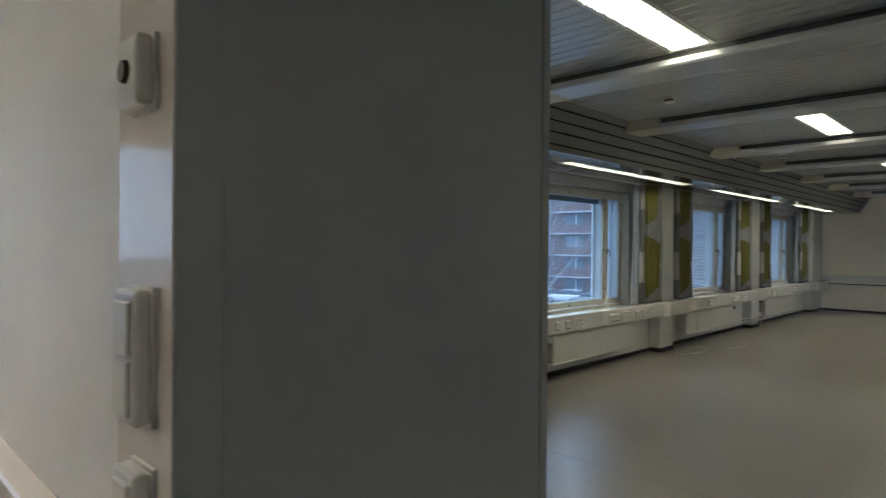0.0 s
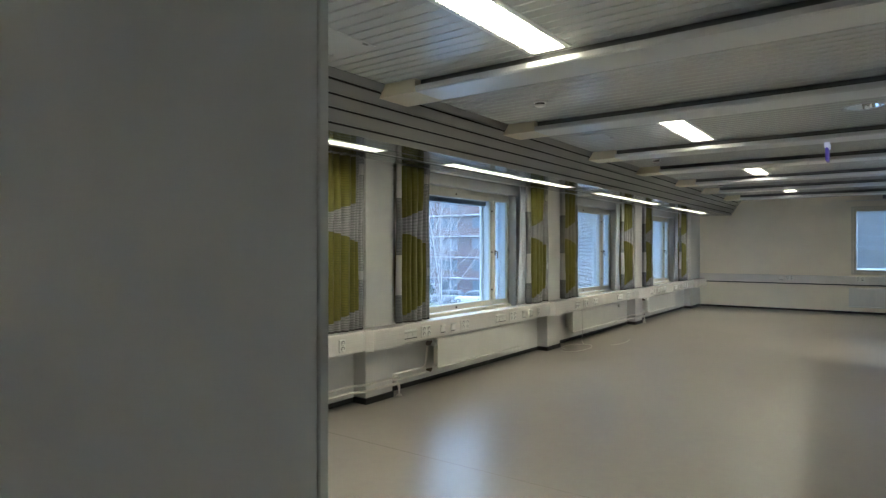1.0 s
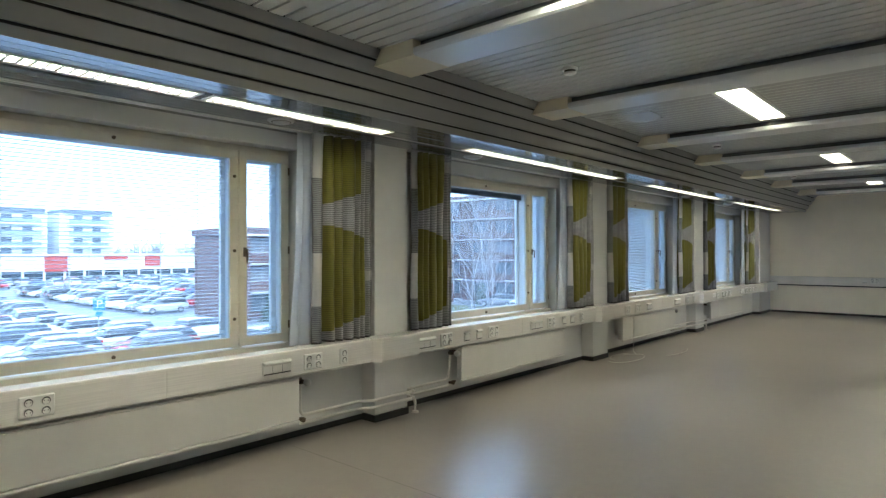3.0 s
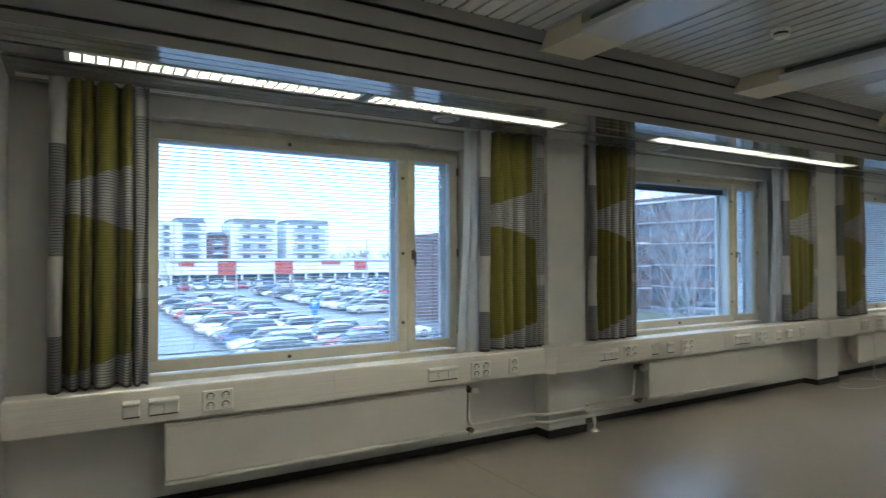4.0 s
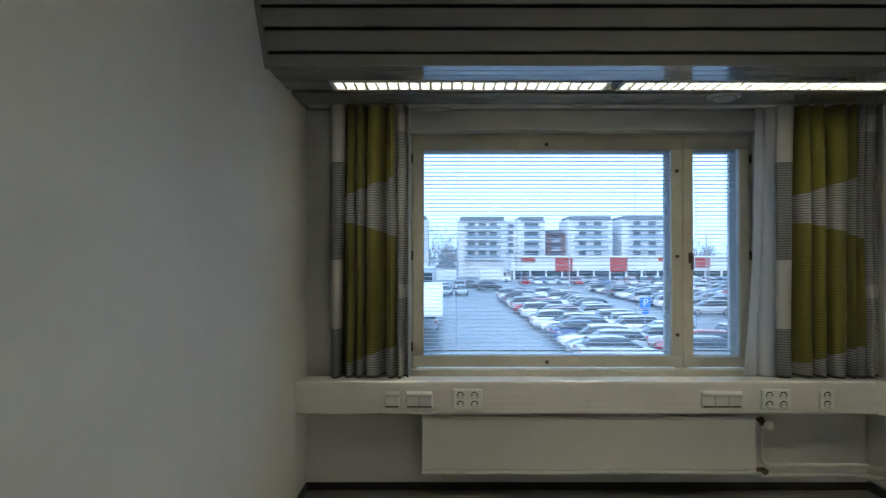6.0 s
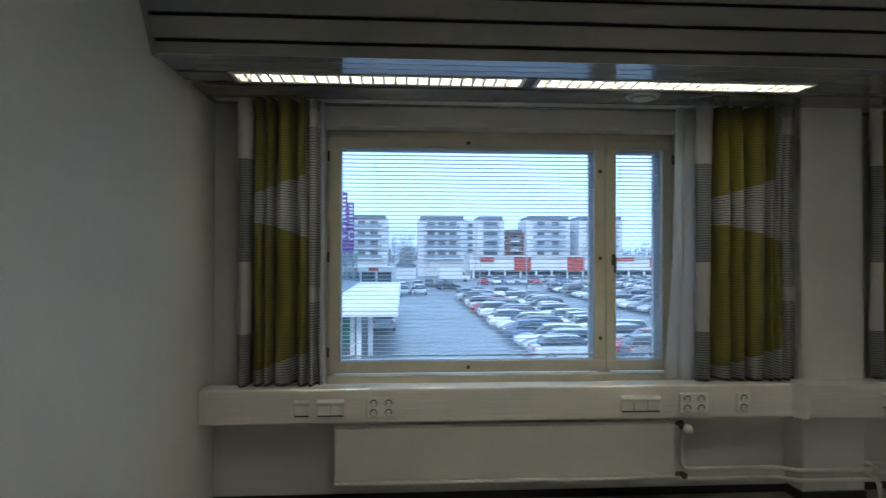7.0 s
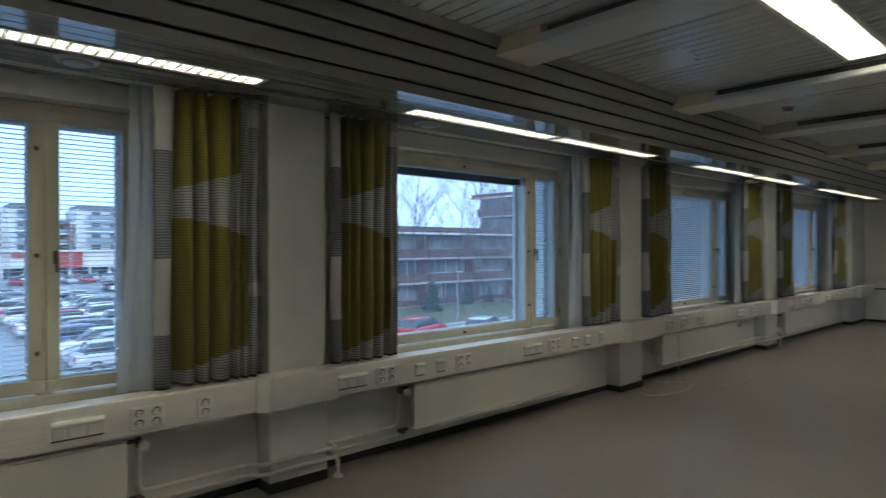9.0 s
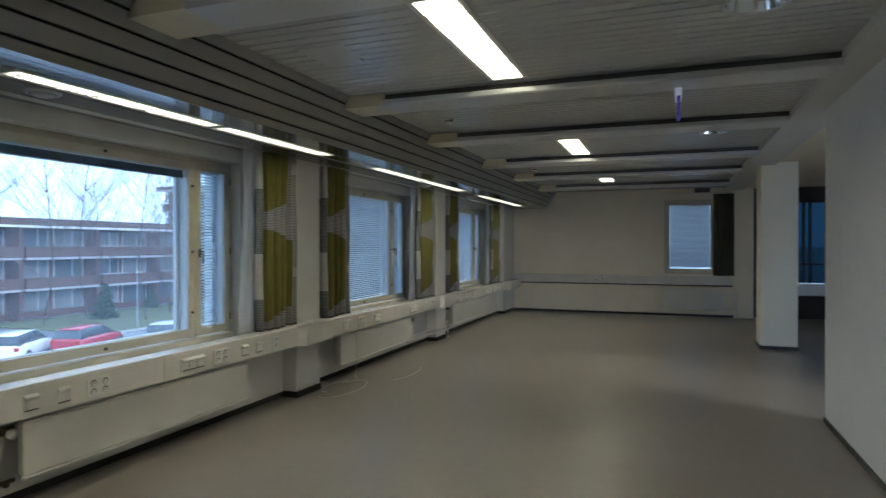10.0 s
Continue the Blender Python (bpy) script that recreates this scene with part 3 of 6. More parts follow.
# heating pipes, wrapping the pillar between two radiators
for pillar, left, right in ((PILLARS[0], 2.72, 4.655), (PILLARS[2], 10.165, 11.93)):
    p0, p1 = pillar
    lx, rx = left + 0.085, right - 0.085
    for z, nm in ((0.198, "supply"), (0.137, "return")):
        t = thing("heating_pipe", "white painted heating pipe bent round the pillar", "pipe", "heating pipes")
        yb, yf = 0.150, 0.080
        pts = [(lx, yb, z), (p0 - 0.13, yb, z), (p0 - 0.03, yf, z), (p1 + 0.045, yf, z)]
        if nm == "supply":
            pts = [(lx, yb, 0.445)] + pts
        bm = B()
        tube(bm, rounded(pts, 0.05), 0.0125)
        part("near_run", bm, M_PIPE, t, smooth=True)
        pts = [(p1 + 0.045, yb + 0.03, z), (rx, yb + 0.03, z)] + ([(rx, yb, 0.445)] if nm == "supply" else [])
        bm = B()
        tube(bm, rounded(pts, 0.05), 0.0125)
        part("far_run", bm, M_PIPE, t, smooth=True)
        bm = B()
        tube(bm, rounded([(p1 + 0.02, yf, z), (p1 + 0.055, yf, z), (p1 + 0.055, yb + 0.03, z), (p1 + 0.09, yb + 0.03, z)], 0.03), 0.0145)
        part("elbow", bm, M_PIPE, t, smooth=True)
    t = thing("riser_pipe", "white painted heating riser with a floor collar", "pipe", "heating pipes")
    bm = B()
    cyl(bm, (p1 + 0.05, 0.21, 0.0), (p1 + 0.05, 0.21, 0.66), 0.0125, seg=12)
    part("riser", bm, M_PIPE, t)
    bm = B()
    tube(bm, rounded([(p1 + 0.062, 0.10, 0.135), (p1 + 0.075, 0.085, 0.10), (p1 + 0.075, 0.085, 0.0)], 0.03), 0.014)
    part("drain", bm, M_PIPE, t)
    bm = B()
    cyl(bm, (p1 + 0.075, 0.085, 0.0), (p1 + 0.075, 0.085, 0.016), 0.034, 0.026)
    part("collar", bm, M_PIPE, t)

# ---- column of the side bay ----
bm = B()
box(bm, 12.19, 12.69, -5.10, -4.615, 0.06, 2.735, 0.02, seg=3)
col = structure("column", bm, M_FAR, "square white column with rounded corners", "column")
bm = B()
box(bm, 12.27, 12.78, -5.115, -4.61, 0.0, 0.06)
structure("baseboard_column", bm, M_BASE, "black skirting round the column", "skirting")

# ---- the ground outside ----
GROUND = -4.3
bm = B()
bmesh.ops.create_grid(bm, x_segments=2, y_segments=2, size=3000, matrix=Matrix.Translation((0, 0, GROUND)))
M_ASPHALT = paint("wet_asphalt", (0.185, 0.20, 0.22), 0.38, vary=0.35, scale=0.15, grain=20, bump=0.1, spec=0.8)
structure("ground", bm, M_ASPHALT, "damp grey asphalt ground reaching the horizon", "ground")


# ---- curtains ----
def curtain_material():
    """Printed cotton: olive-green patches on a white ground with fine grey lines; u runs over the cloth, v is the height in metres."""
    m, n, l, b = material("printed_curtain_cotton")
    uv = n.new("ShaderNodeUVMap")
    sep = n.new("ShaderNodeSeparateXYZ")
    l.new(uv.outputs[0], sep.inputs[0])
    u, v = sep.outputs[0], sep.outputs[1]

    def math_node(op, a, b_, c=None):
        node = n.new("ShaderNodeMath")
        node.operation = op
        for i, q in enumerate((a, b_, c)):
            if q is None:
                continue
            if isinstance(q, (int, float)):
                node.inputs[i].default_value = q
            else:
                l.new(q, node.inputs[i])
        return node.outputs[0]

    def rect(u0, u1, v0, v1):
        a = math_node("MULTIPLY", math_node("GREATER_THAN", u, u0), math_node("LESS_THAN", u, u1))
        c = math_node("MULTIPLY", math_node("GREATER_THAN", v, v0), math_node("LESS_THAN", v, v1))
        return math_node("MULTIPLY", a, c)

    def union(items):
        out = items[0]
        for q in items[1:]:
            out = math_node("MAXIMUM", out, q)
        return out

    # two olive patches with slanting edges, the lower one cut off at its outer foot
    over = math_node("GREATER_THAN", v, math_node("MULTIPLY_ADD", u, 0.18, 1.795))
    under = math_node("LESS_THAN", v, math_node("MULTIPLY_ADD", math_node("MULTIPLY", u, u), -0.14, 1.672))
    foot = math_node("GREATER_THAN", v, math_node("MULTIPLY_ADD", u, 0.17, 0.79))
    green = union([math_node("MULTIPLY", rect(0.15, 0.80, 1.7, 2.6), over),
                   math_node("MULTIPLY", rect(0.15, 0.85, 0.7, 1.75), math_node("MULTIPLY", under, foot))])
    white = union([rect(-0.1, 0.15, 1.034, 1.444), rect(-0.1, 0.15, 2.027, 2.5), rect(0.86, 1.1, 1.215, 1.30), rect(0.84, 1.1, 2.21, 2.31)])
    grey = union([rect(-0.1, 0.15, 1.444, 2.027), rect(-0.1, 0.15, 0.6, 1.034)])
    wob = add(n, "ShaderNodeTexNoise", Scale=14.0, Detail=2.0)
    l.new(uv.outputs[0], wob.inputs["Vector"])
    ph = math_node("MULTIPLY_ADD", wob.outputs[0], 6.0, math_node("MULTIPLY", v, 2 * math.pi / 0.015))
    line = math_node("GREATER_THAN", math_node("SINE", ph, 0.0), 0.25)
    strong = add(n, "ShaderNodeTexNoise", Scale=5.0, Detail=2.0)
    l.new(uv.outputs[0], strong.inputs["Vector"])
    line = math_node("MULTIPLY", line, math_node("MULTIPLY_ADD", strong.outputs[0], 0.9, 0.25))

    def mix(f, a, c):
        node = n.new("ShaderNodeMix")
        node.data_type = "RGBA"
        for i, q in ((0, f), (6, a), (7, c)):
            if isinstance(q, tuple):
                node.inputs[i].default_value = (*q, 1)
            elif isinstance(q, (int, float)):
                node.inputs[i].default_value = q
            else:
                l.new(q, node.inputs[i])
        return node.outputs[2]

    ground = mix(line, (0.40, 0.40, 0.39), (0.05, 0.05, 0.055))
    ground = mix(grey, ground, mix(line, (0.22, 0.225, 0.23), (0.045, 0.045, 0.05)))
    olive = mix(math_node("MULTIPLY", line, 0.7), (0.180, 0.165, 0.022), (0.052, 0.047, 0.012))
    col = mix(green, ground, olive)
    col = mix(white, col, (0.50, 0.49, 0.47))
    col = mix(math_node("LESS_THAN", v, 0.757), col, (0.03, 0.026, 0.022))
    l.new(col, b.inputs["Base Color"])
    b.inputs["Roughness"].default_value = 0.85
    b.inputs["Sheen Weight"].default_value = 0.2
    fine = add(n, "ShaderNodeTexNoise", Scale=600.0, Detail=2.0)
    l.new(uv.outputs[0], fine.inputs["Vector"])
    bp = add(n, "ShaderNodeBump", Strength=0.15, Distance=0.001)
    l.new(fine.outputs[0], bp.inputs["Height"])
    l.new(bp.outputs[0], b.inputs["Normal"])
    tr = n.new("ShaderNodeBsdfTranslucent")
    l.new(col, tr.inputs[0])
    mx = n.new("ShaderNodeMixShader")
    mx.inputs[0].default_value = 0.13
    out = n["Material Output"]
    l.new(b.outputs[0], mx.inputs[1])
    l.new(tr.outputs[0], mx.inputs[2])
    l.new(mx.outputs[0], out.inputs[0])
    return m


M_CURTAIN = curtain_material()
M_DARKCLOTH = paint("dark_olive_cotton", (0.085, 0.080, 0.050), 0.9, vary=0.25, scale=3.0, grain=300, bump=0.1)
M_LINING = paint("white_lining_cotton", (0.78, 0.78, 0.77), 0.9, vary=0.04, grain=300, bump=0.1)
ln, ll_ = M_LINING.node_tree.nodes, M_LINING.node_tree.links
thin = ln.new("ShaderNodeBsdfTranslucent")
thin.inputs[0].default_value = (0.80, 0.81, 0.82, 1)
sheer = ln.new("ShaderNodeMixShader")
sheer.inputs[0].default_value = 0.6
ll_.new(ln["Principled BSDF"].outputs[0], sheer.inputs[1])
ll_.new(thin.outputs[0], sheer.inputs[2])
ll_.new(sheer.outputs[0], ln["Material Output"].inputs[0])


def cloth(x0, x1, y, z0, z1, folds, depth, seed, flare=0.0, flip=False):
    """A hanging, pleated cloth: bowed panels of uneven width, with narrow pleats folded back between them."""
    rnd = random.Random(seed)
    bm = B()
    uvl = bm.loops.layers.uv.new("UVMap")
    per, nv = 14, 14
    nu = folds * per
    ph = [0.0]
    for k in range(folds):
        ph.append(ph[-1] + (1.5 if k == 0 else 0.45 + 1.5 * rnd.random() ** 1.6))
    ph = [p / ph[-1] for p in ph]
    deep = [0.55 + 0.75 * rnd.random() if k % 2 else 0.9 + 0.7 * rnd.random() for k in range(folds)]
    mouth = [0.16 + 0.26 * rnd.random() for k in range(folds)]
    skew = [rnd.uniform(-0.10, 0.16) for k in range(folds)]
    lean = [rnd.uniform(-0.015, 0.015) for k in range(folds + 1)]
    grid, uvs = [], []
    for j in range(nv + 1):
        v = j / nv
        z = z1 + (z0 - z1) * v
        row, urow = [], []
        for i in range(nu + 1):
            k = min(i // per, folds - 1)
            f = (i - per * k) / per
            open_ = mouth[k] * (0.75 + 0.5 * v + 0.2 * math.sin(4 * v + seed + k))
            if f < 0.64:
                g = f / 0.64
                fx, back = (1 - open_) * g, 0.55 * abs(2 * g - 1) ** 2.4 + 0.10 * math.sin(3.1 * g + 2 * v + k)
            else:
                g = (f - 0.64) / 0.36
                turn = math.sin(math.pi * g)
                fx = (1 - open_) + open_ * g - skew[k] * turn
                back = 0.55 + 1.6 * turn ** 0.8
            w = ph[k + 1] - ph[k]
            s = ph[k] + w * fx
            x = x0 + (x1 - x0) * s - (1 - s) * flare * v * v + lean[k] * v * (1 - abs(2 * s - 1))
            yy = y - depth + depth * deep[k] * (0.75 + 0.25 * v) * back + 0.006 * math.sin(9 * v + 5 * s + seed)
            yy = min(yy, y + 0.125)
            row.append(bm.verts.new((x, yy, z + (0.004 * math.sin(7 * s + seed) if j == nv else 0))))
            q = ph[k] + w * f
            urow.append((1 - q if flip else q, z))
        grid.append(row)
        uvs.append(urow)
    for j in range(nv):
        for i in range(nu):
            f = bm.faces.new((grid[j][i], grid[j + 1][i], grid[j + 1][i + 1], grid[j][i + 1]))
            f.smooth = True
            for loop, (jj, ii) in zip(f.loops, ((j, i), (j + 1, i), (j + 1, i + 1), (j, i + 1))):
                loop[uvl].uv = uvs[jj][ii]
    return bm


def thicken(ob, t):
    s = ob.modifiers.new("thickness", "SOLIDIFY")
    s.thickness = t
    return ob


def curtain(x0, x1, folds, seed, right):
    side = "with a white lining edge" if right else "gathered at the window's edge"
    t = thing("curtain", "olive-green and white patterned cotton curtain " + side, "curtain", "curtains at the windows")
    ob = part("fabric", cloth(x0, x1, 0.105, 0.745, SOFFIT - 0.012, folds, 0.060, seed), M_CURTAIN, t)
    thicken(ob, 0.002)
    if right:
        ob = part("lining", cloth(x0 - 0.10, x0 + 0.05, 0.135, 0.747, SOFFIT - 0.012, 2, 0.014, seed + 50, flare=0.07), M_LINING, t, "plain white lining")
        thicken(ob, 0.002)
    else:
        ob = part("lining", cloth(x1 - 0.05, x1 + 0.012, 0.145, 0.747, SOFFIT - 0.012, 1, 0.010, seed + 50), M_LINING, t, "plain white lining")
        thicken(ob, 0.002)
    for k in range(7):
        kx = x0 + 0.03 + (x1 - x0 - 0.06) * k / 6
        bm = B()
        box(bm, kx - 0.006, kx + 0.006, 0.098, 0.112, SOFFIT - 0.022, SOFFIT - 0.006, 0.002)
        part("glider", bm, M_PLASTIC, t, "small white curtain glider")
    return t


SPANS = [(0.195, 0.66, 6, False), (2.86, 3.465, 7, True), (3.945, 4.50, 7, False), (6.74, 7.36, 7, True),
         (7.86, 8.41, 7, False), (10.42, 11.14, 7, True), (11.74, 12.28, 7, False), (14.36, 15.02, 7, True)]
for k, (a, b, folds, right) in enumerate(SPANS):
    curtain(a, b, folds, 11 + k, right)
for k in range(4):
    t = thing("curtain_rail", "white double curtain track screwed to the lowered ceiling", "curtain rail", "curtain rails")
    a, b = BAY * k + 0.05, BAY * k + 3.50
    for yy in (0.105, 0.15):
        bm = B()
        box(bm, a, b, yy - 0.008, yy + 0.008, SOFFIT - 0.010, SOFFIT - 0.0005, 0.002)
        part("track", bm, M_PLASTIC, t)

# ---- venetian blinds between the panes ----
M_SLAT = paint("blind_slat_enamel", (0.70, 0.79, 0.88), 0.35, vary=0.03, bump=0.0)
M_CORD = paint("blind_cord", (0.6, 0.6, 0.58), 0.8, vary=0.02, bump=0.0)


def slat_mesh(length):
    bm = B()
    rows = []
    for x in (-length / 2, length / 2):
        top, low = [], []
        for k in range(5):
            s = k / 4 - 0.5
            zc = 0.0025 * (1 - 4 * s * s)
            top.append(bm.verts.new((x, s * 0.025, zc)))
            low.append(bm.verts.new((x, s * 0.025, zc - 0.0006)))
        rows.append((top, low))
    for k in range(4):
        bm.faces.new((rows[0][0][k], rows[1][0][k], rows[1][0][k + 1], rows[0][0][k + 1]))
        bm.faces.new((rows[0][1][k + 1], rows[1][1][k + 1], rows[1][1][k], rows[0][1][k]))
    bmesh.ops.recalc_face_normals(bm, faces=bm.faces)
    me = bpy.data.meshes.new("slat")
    bm.to_mesh(me)
    bm.free()
    me.materials.append(M_SLAT)
    return me


SLATS = {}


def blind(m, length, z0, z1, tilt, raised, state):
    """m: where the blind's middle hangs, its length along local x."""
    t = thing("venetian_blind", "pale metal venetian blind between the panes, " + state, "blind", "blinds in the windows")
    t.matrix_basis = m
    bm = B()
    box(bm, -length / 2, length / 2, -0.0125, 0.0125, z1 - 0.022, z1, 0.002)
    part("head_rail", bm, M_SLAT, t)
    if length not in SLATS:
        SLATS[length] = slat_mesh(length - 0.006)
    pitch = 0.0255
    count = int((z1 - z0 - 0.04) / pitch)
    step = 0.0011 if raised else pitch
    top = z1 - 0.03
    for k in range(count):
        s = new("slat", SLATS[length])
        s.parent = t
        s.matrix_basis = pose(0, 0, top - k * step, (0 if raised else tilt))
    low = top - count * step
    bm = B()
    box(bm, -length / 2, length / 2, -0.011, 0.011, low - 0.006, low + 0.004, 0.002)
    part("bottom_rail", bm, M_SLAT, t)
    for f in ((-0.36, 0.36) if length > 1 else (-0.3, 0.3)):
        bm = B()
        box(bm, f * length - 0.001, f * length + 0.001, -0.0138, -0.0128, low, z1 - 0.02)
        part("cord", bm, M_CORD, t)
    return t


for k, (x0, x1) in enumerate(NORTH_WINDOWS):
    tilt = (-3, 0, -54, -56)[k]
    blind(pose(x0 + 0.891, 0.468, 0), 1.64, 0.81, 2.175, tilt, k == 1, ("lowered and open", "pulled up", "lowered and half closed", "lowered and half closed")[k])
    blind(pose(x0 + 1.982, 0.468, 0), 0.33, 0.81, 2.175, (-3, -25, -54, -56)[k], False, ("lowered and open", "lowered and tilted", "lowered and half closed", "lowered and half closed")[k])


blind(pose(ENTRY_WINDOW[0] + 0.891, 0.468, 0), 1.64, 0.81, 2.175, -3, False, "lowered and open")
blind(pose(ENTRY_WINDOW[0] + 1.982, 0.468, 0), 0.33, 0.81, 2.175, -3, False, "lowered and open")


# ---- sockets and outlet plates on the trunking ----
def plate(w, h, bevel=0.006, d=0.014):
    bm = B()
    box(bm, -w / 2, w / 2, -d, 0.0, -h / 2, h / 2, bevel)
    return bm


def socket(columns, rows=2):
    kind = "double-column" if columns == 2 else "single-column"
    t = thing("wall_socket", "white %s earthed power socket on the trunking" % kind, "socket", "sockets on the trunking")
    part("cover", plate(0.085 * columns, 0.118), M_PLASTIC, t)
    for c in range(columns):
        cx = (c - (columns - 1) / 2) * 0.082
        for r in range(rows):
            cz = (r - (rows - 1) / 2) * 0.052
            bm = B()
            cyl(bm, (cx, -0.0142, cz), (cx, -0.0185, cz), 0.0245, 0.0235, 20)
            s = part("outlet", bm, M_PLASTIC, t)
            # black disc behind a lowered face leaves a crescent as the recess's shadow
            bm = B()
            cyl(bm, (cx, -0.0186, cz), (cx, -0.0190, cz), 0.0212, 0.0212, 20)
            part("recess", bm, M_SHADE, s, "near-black disc painting the shadow in the outlet's recess")
            bm = B()
            cyl(bm, (cx, -0.0191, cz - 0.0032), (cx, -0.0194, cz - 0.0032), 0.0170, 0.0170, 20)
            part("outlet_face", bm, M_PLASTIC, s)
            for dx in (-0.0095, 0.0095):
                bm = B()
                cyl(bm, (cx + dx, -0.0195, cz), (cx + dx, -0.0200, cz), 0.0032, seg=8)
                part("pin_hole", bm, M_HOLE, s, "dark pin hole")
    return t


# near-black for shadow painted on sockets and outlet plates
M_SHADE = paint("outlet_shadow_black", (0.06, 0.055, 0.048), 0.45, vary=0.05)


def data_plate(w, inserts):
    t = thing("outlet_plate", "white plastic data outlet plate on the trunking", "outlet plate", "outlet plates on the trunking")
    part("cover", plate(w, 0.095), M_PLASTIC, t)
    bm = B()
    prism(bm, [(-0.0142, 0.042), (-0.027, 0.034), (-0.027, 0.024), (-0.0142, 0.016)], "x", -w * 0.47, w * 0.47)
    part("flap", bm, M_PLASTIC, t, "ledge over the outlets")
    # dark strip painted as the shade on the plate's underside
    bm = B()
    box(bm, -w * 0.46, w * 0.46, -0.0166, -0.0142, -0.046, -0.038)
    part("foot_shadow", bm, M_SHADE, t, "near-black strip painting the shade at the plate's foot")
    for k in range(inserts - 1):
        bm = B()
        cx = (k + 1 - inserts / 2) * w / inserts
        box(bm, cx - 0.0012, cx + 0.0012, -0.0150, -0.0142, -0.036, 0.014)
        part("joint", bm, M_HOLE, t, "thin dark joint")
    return t


first = {}


def put_plate(kind, m):
    if kind not in first:
        first[kind] = {"double": lambda: socket(2), "single": lambda: socket(1), "long": lambda: data_plate(0.24, 3),
                       "wide": lambda: data_plate(0.155, 2), "small": lambda: data_plate(0.085, 1)}[kind]()
        first[kind].matrix_basis = m
        return first[kind]
    return copy_thing(first[kind], m)


BAY_A = [("small", 0.573), ("wide", 0.731), ("double", 1.010), ("long", 2.486), ("double", 2.799), ("single", 3.093)]
BAY_B = [("long", 4.050), ("double", 4.322), ("small", 4.620), ("small", 4.819), ("double", 5.056), ("long", 5.866), ("double", 6.173), ("small", 6.467), ("small", 6.662), ("single", 6.896)]
BAY_C = [("double", 8.22), ("double", 8.555), ("wide", 8.96), ("long", 10.10), ("double", 10.55), ("single", 10.86)]
for kind, px in BAY_A + BAY_B + BAY_C + [(a, b + 2 * BAY) for a, b in BAY_B]:
    put_plate(kind, pose(px, -0.0105, 0.636))

# ---- end wall: trunking, sockets, window, radiator, curtain, vent ----
t = thing("cable_trunking", "white cable trunking along the end wall", "trunking", "trunking along the wall")
bm = B()
box(bm, FAR - 0.075, FAR - 0.002, -4.60, 0.10, 0.680, 0.872, 0.005)
part("duct", bm, M_TRUNK, t)
# black strip added in place of the shadow that falls below the duct
bm = B()
box(bm, FAR - 0.070, FAR - 0.004, -4.60, 0.10, 0.655, 0.679)
part("painted_shadow", bm, M_DARK, t, "black strip painting the trunking's shadow on the wall")
for k in range(3):
    bm = B()
    box(bm, FAR - 0.0785, FAR - 0.0755, -4.59 + k * 1.56, -3.034 + k * 1.56, 0.689, 0.863, 0.001)
    part("cover", bm, M_TRUNK, t)
for kind, py in (("small", -1.82), ("double", -2.00), ("double", -3.44)):
    put_plate(kind, pose(FAR - 0.0795, py, 0.800, 0, 0, -90))

t = thing("window_5", "narrow cream framed window with a closed blind in the end wall", "window", "windows along the wall", "structure", at=(FAR, 0, 0))
bm = B()
for a, b, c, d in ((W5[0], W5[1], W5[2], W5[2] + 0.06), (W5[0], W5[1], W5[3] - 0.06, W5[3]), (W5[0], W5[0] + 0.06, W5[2] + 0.06, W5[3] - 0.06), (W5[1] - 0.06, W5[1], W5[2] + 0.06, W5[3] - 0.06)):
    box(bm, 0.02, 0.12, a, b, c, d, 0.004)
part("window_frame", bm, M_FRAME, t)
for xx in (0.06, 0.112):
    bm = B()
    box(bm, xx - 0.002, xx + 0.002, W5[0] + 0.05, W5[1] - 0.05, W5[2] + 0.05, W5[3] - 0.05)
    p = part("pane", bm, M_GLASS, t, "clear glass pane")
    p.visible_shadow = False
bm = B()
for a, b, c, d in ((W5[0] - 0.05, W5[1] + 0.05, W5[2] - 0.05, W5[2]), (W5[0] - 0.05, W5[1] + 0.05, W5[3], W5[3] + 0.05), (W5[0] - 0.05, W5[0], W5[2], W5[3]), (W5[1], W5[1] + 0.05, W5[2], W5[3])):
    box(bm, -0.018, -0.001, a, b, c, d, 0.004)
part("casing", bm, M_FRAME, t)
blind(pose(FAR + 0.088, (W5[0] + W5[1]) / 2, 0, 0, 0, -90), 0.812, W5[2] + 0.052, W5[3] - 0.052, -74, False, "lowered and half closed")

r5 = radiator(1.19)
r5["label"] = "short ribbed white steel radiator below the narrow window"
r5.matrix_basis = pose(FAR - 0.20, -3.215, -0.091, 0, 0, -90) @ Matrix.Diagonal((1, 1, 1.338, 1))
for k in range(24):
    bm = B()
    box(bm, 0.03 + k * 0.048, 0.05 + k * 0.048, 0.040, 0.0447, 0.225, 0.485, 0.001)
    part("rib", bm, M_RAD, r5)
t = thing("heating_pipe", "white painted heating pipe beside the end wall radiator", "pipe", "heating pipes")
for z in (0.50, 0.20):
    bm = B()
    tube(bm, rounded([(FAR - 0.09, -4.40, z), (FAR - 0.09, -4.70, z)], 0.02), 0.011)
    part("run", bm, M_PIPE, t, smooth=True)
bm = B()
tube(bm, [(FAR - 0.09, -4.70, 0.0), (FAR - 0.09, -4.70, 0.62)], 0.011)
part("riser", bm, M_PIPE, t, smooth=True)
t = thing("curtain", "dark olive-grey cotton curtain beside the narrow window", "curtain", "curtains at the windows")
ob = part("fabric", cloth(-0.20, 0.20, 0.0, 0.885, 2.62, 5, 0.028, 77), M_DARKCLOTH, t)
thicken(ob, 0.002)
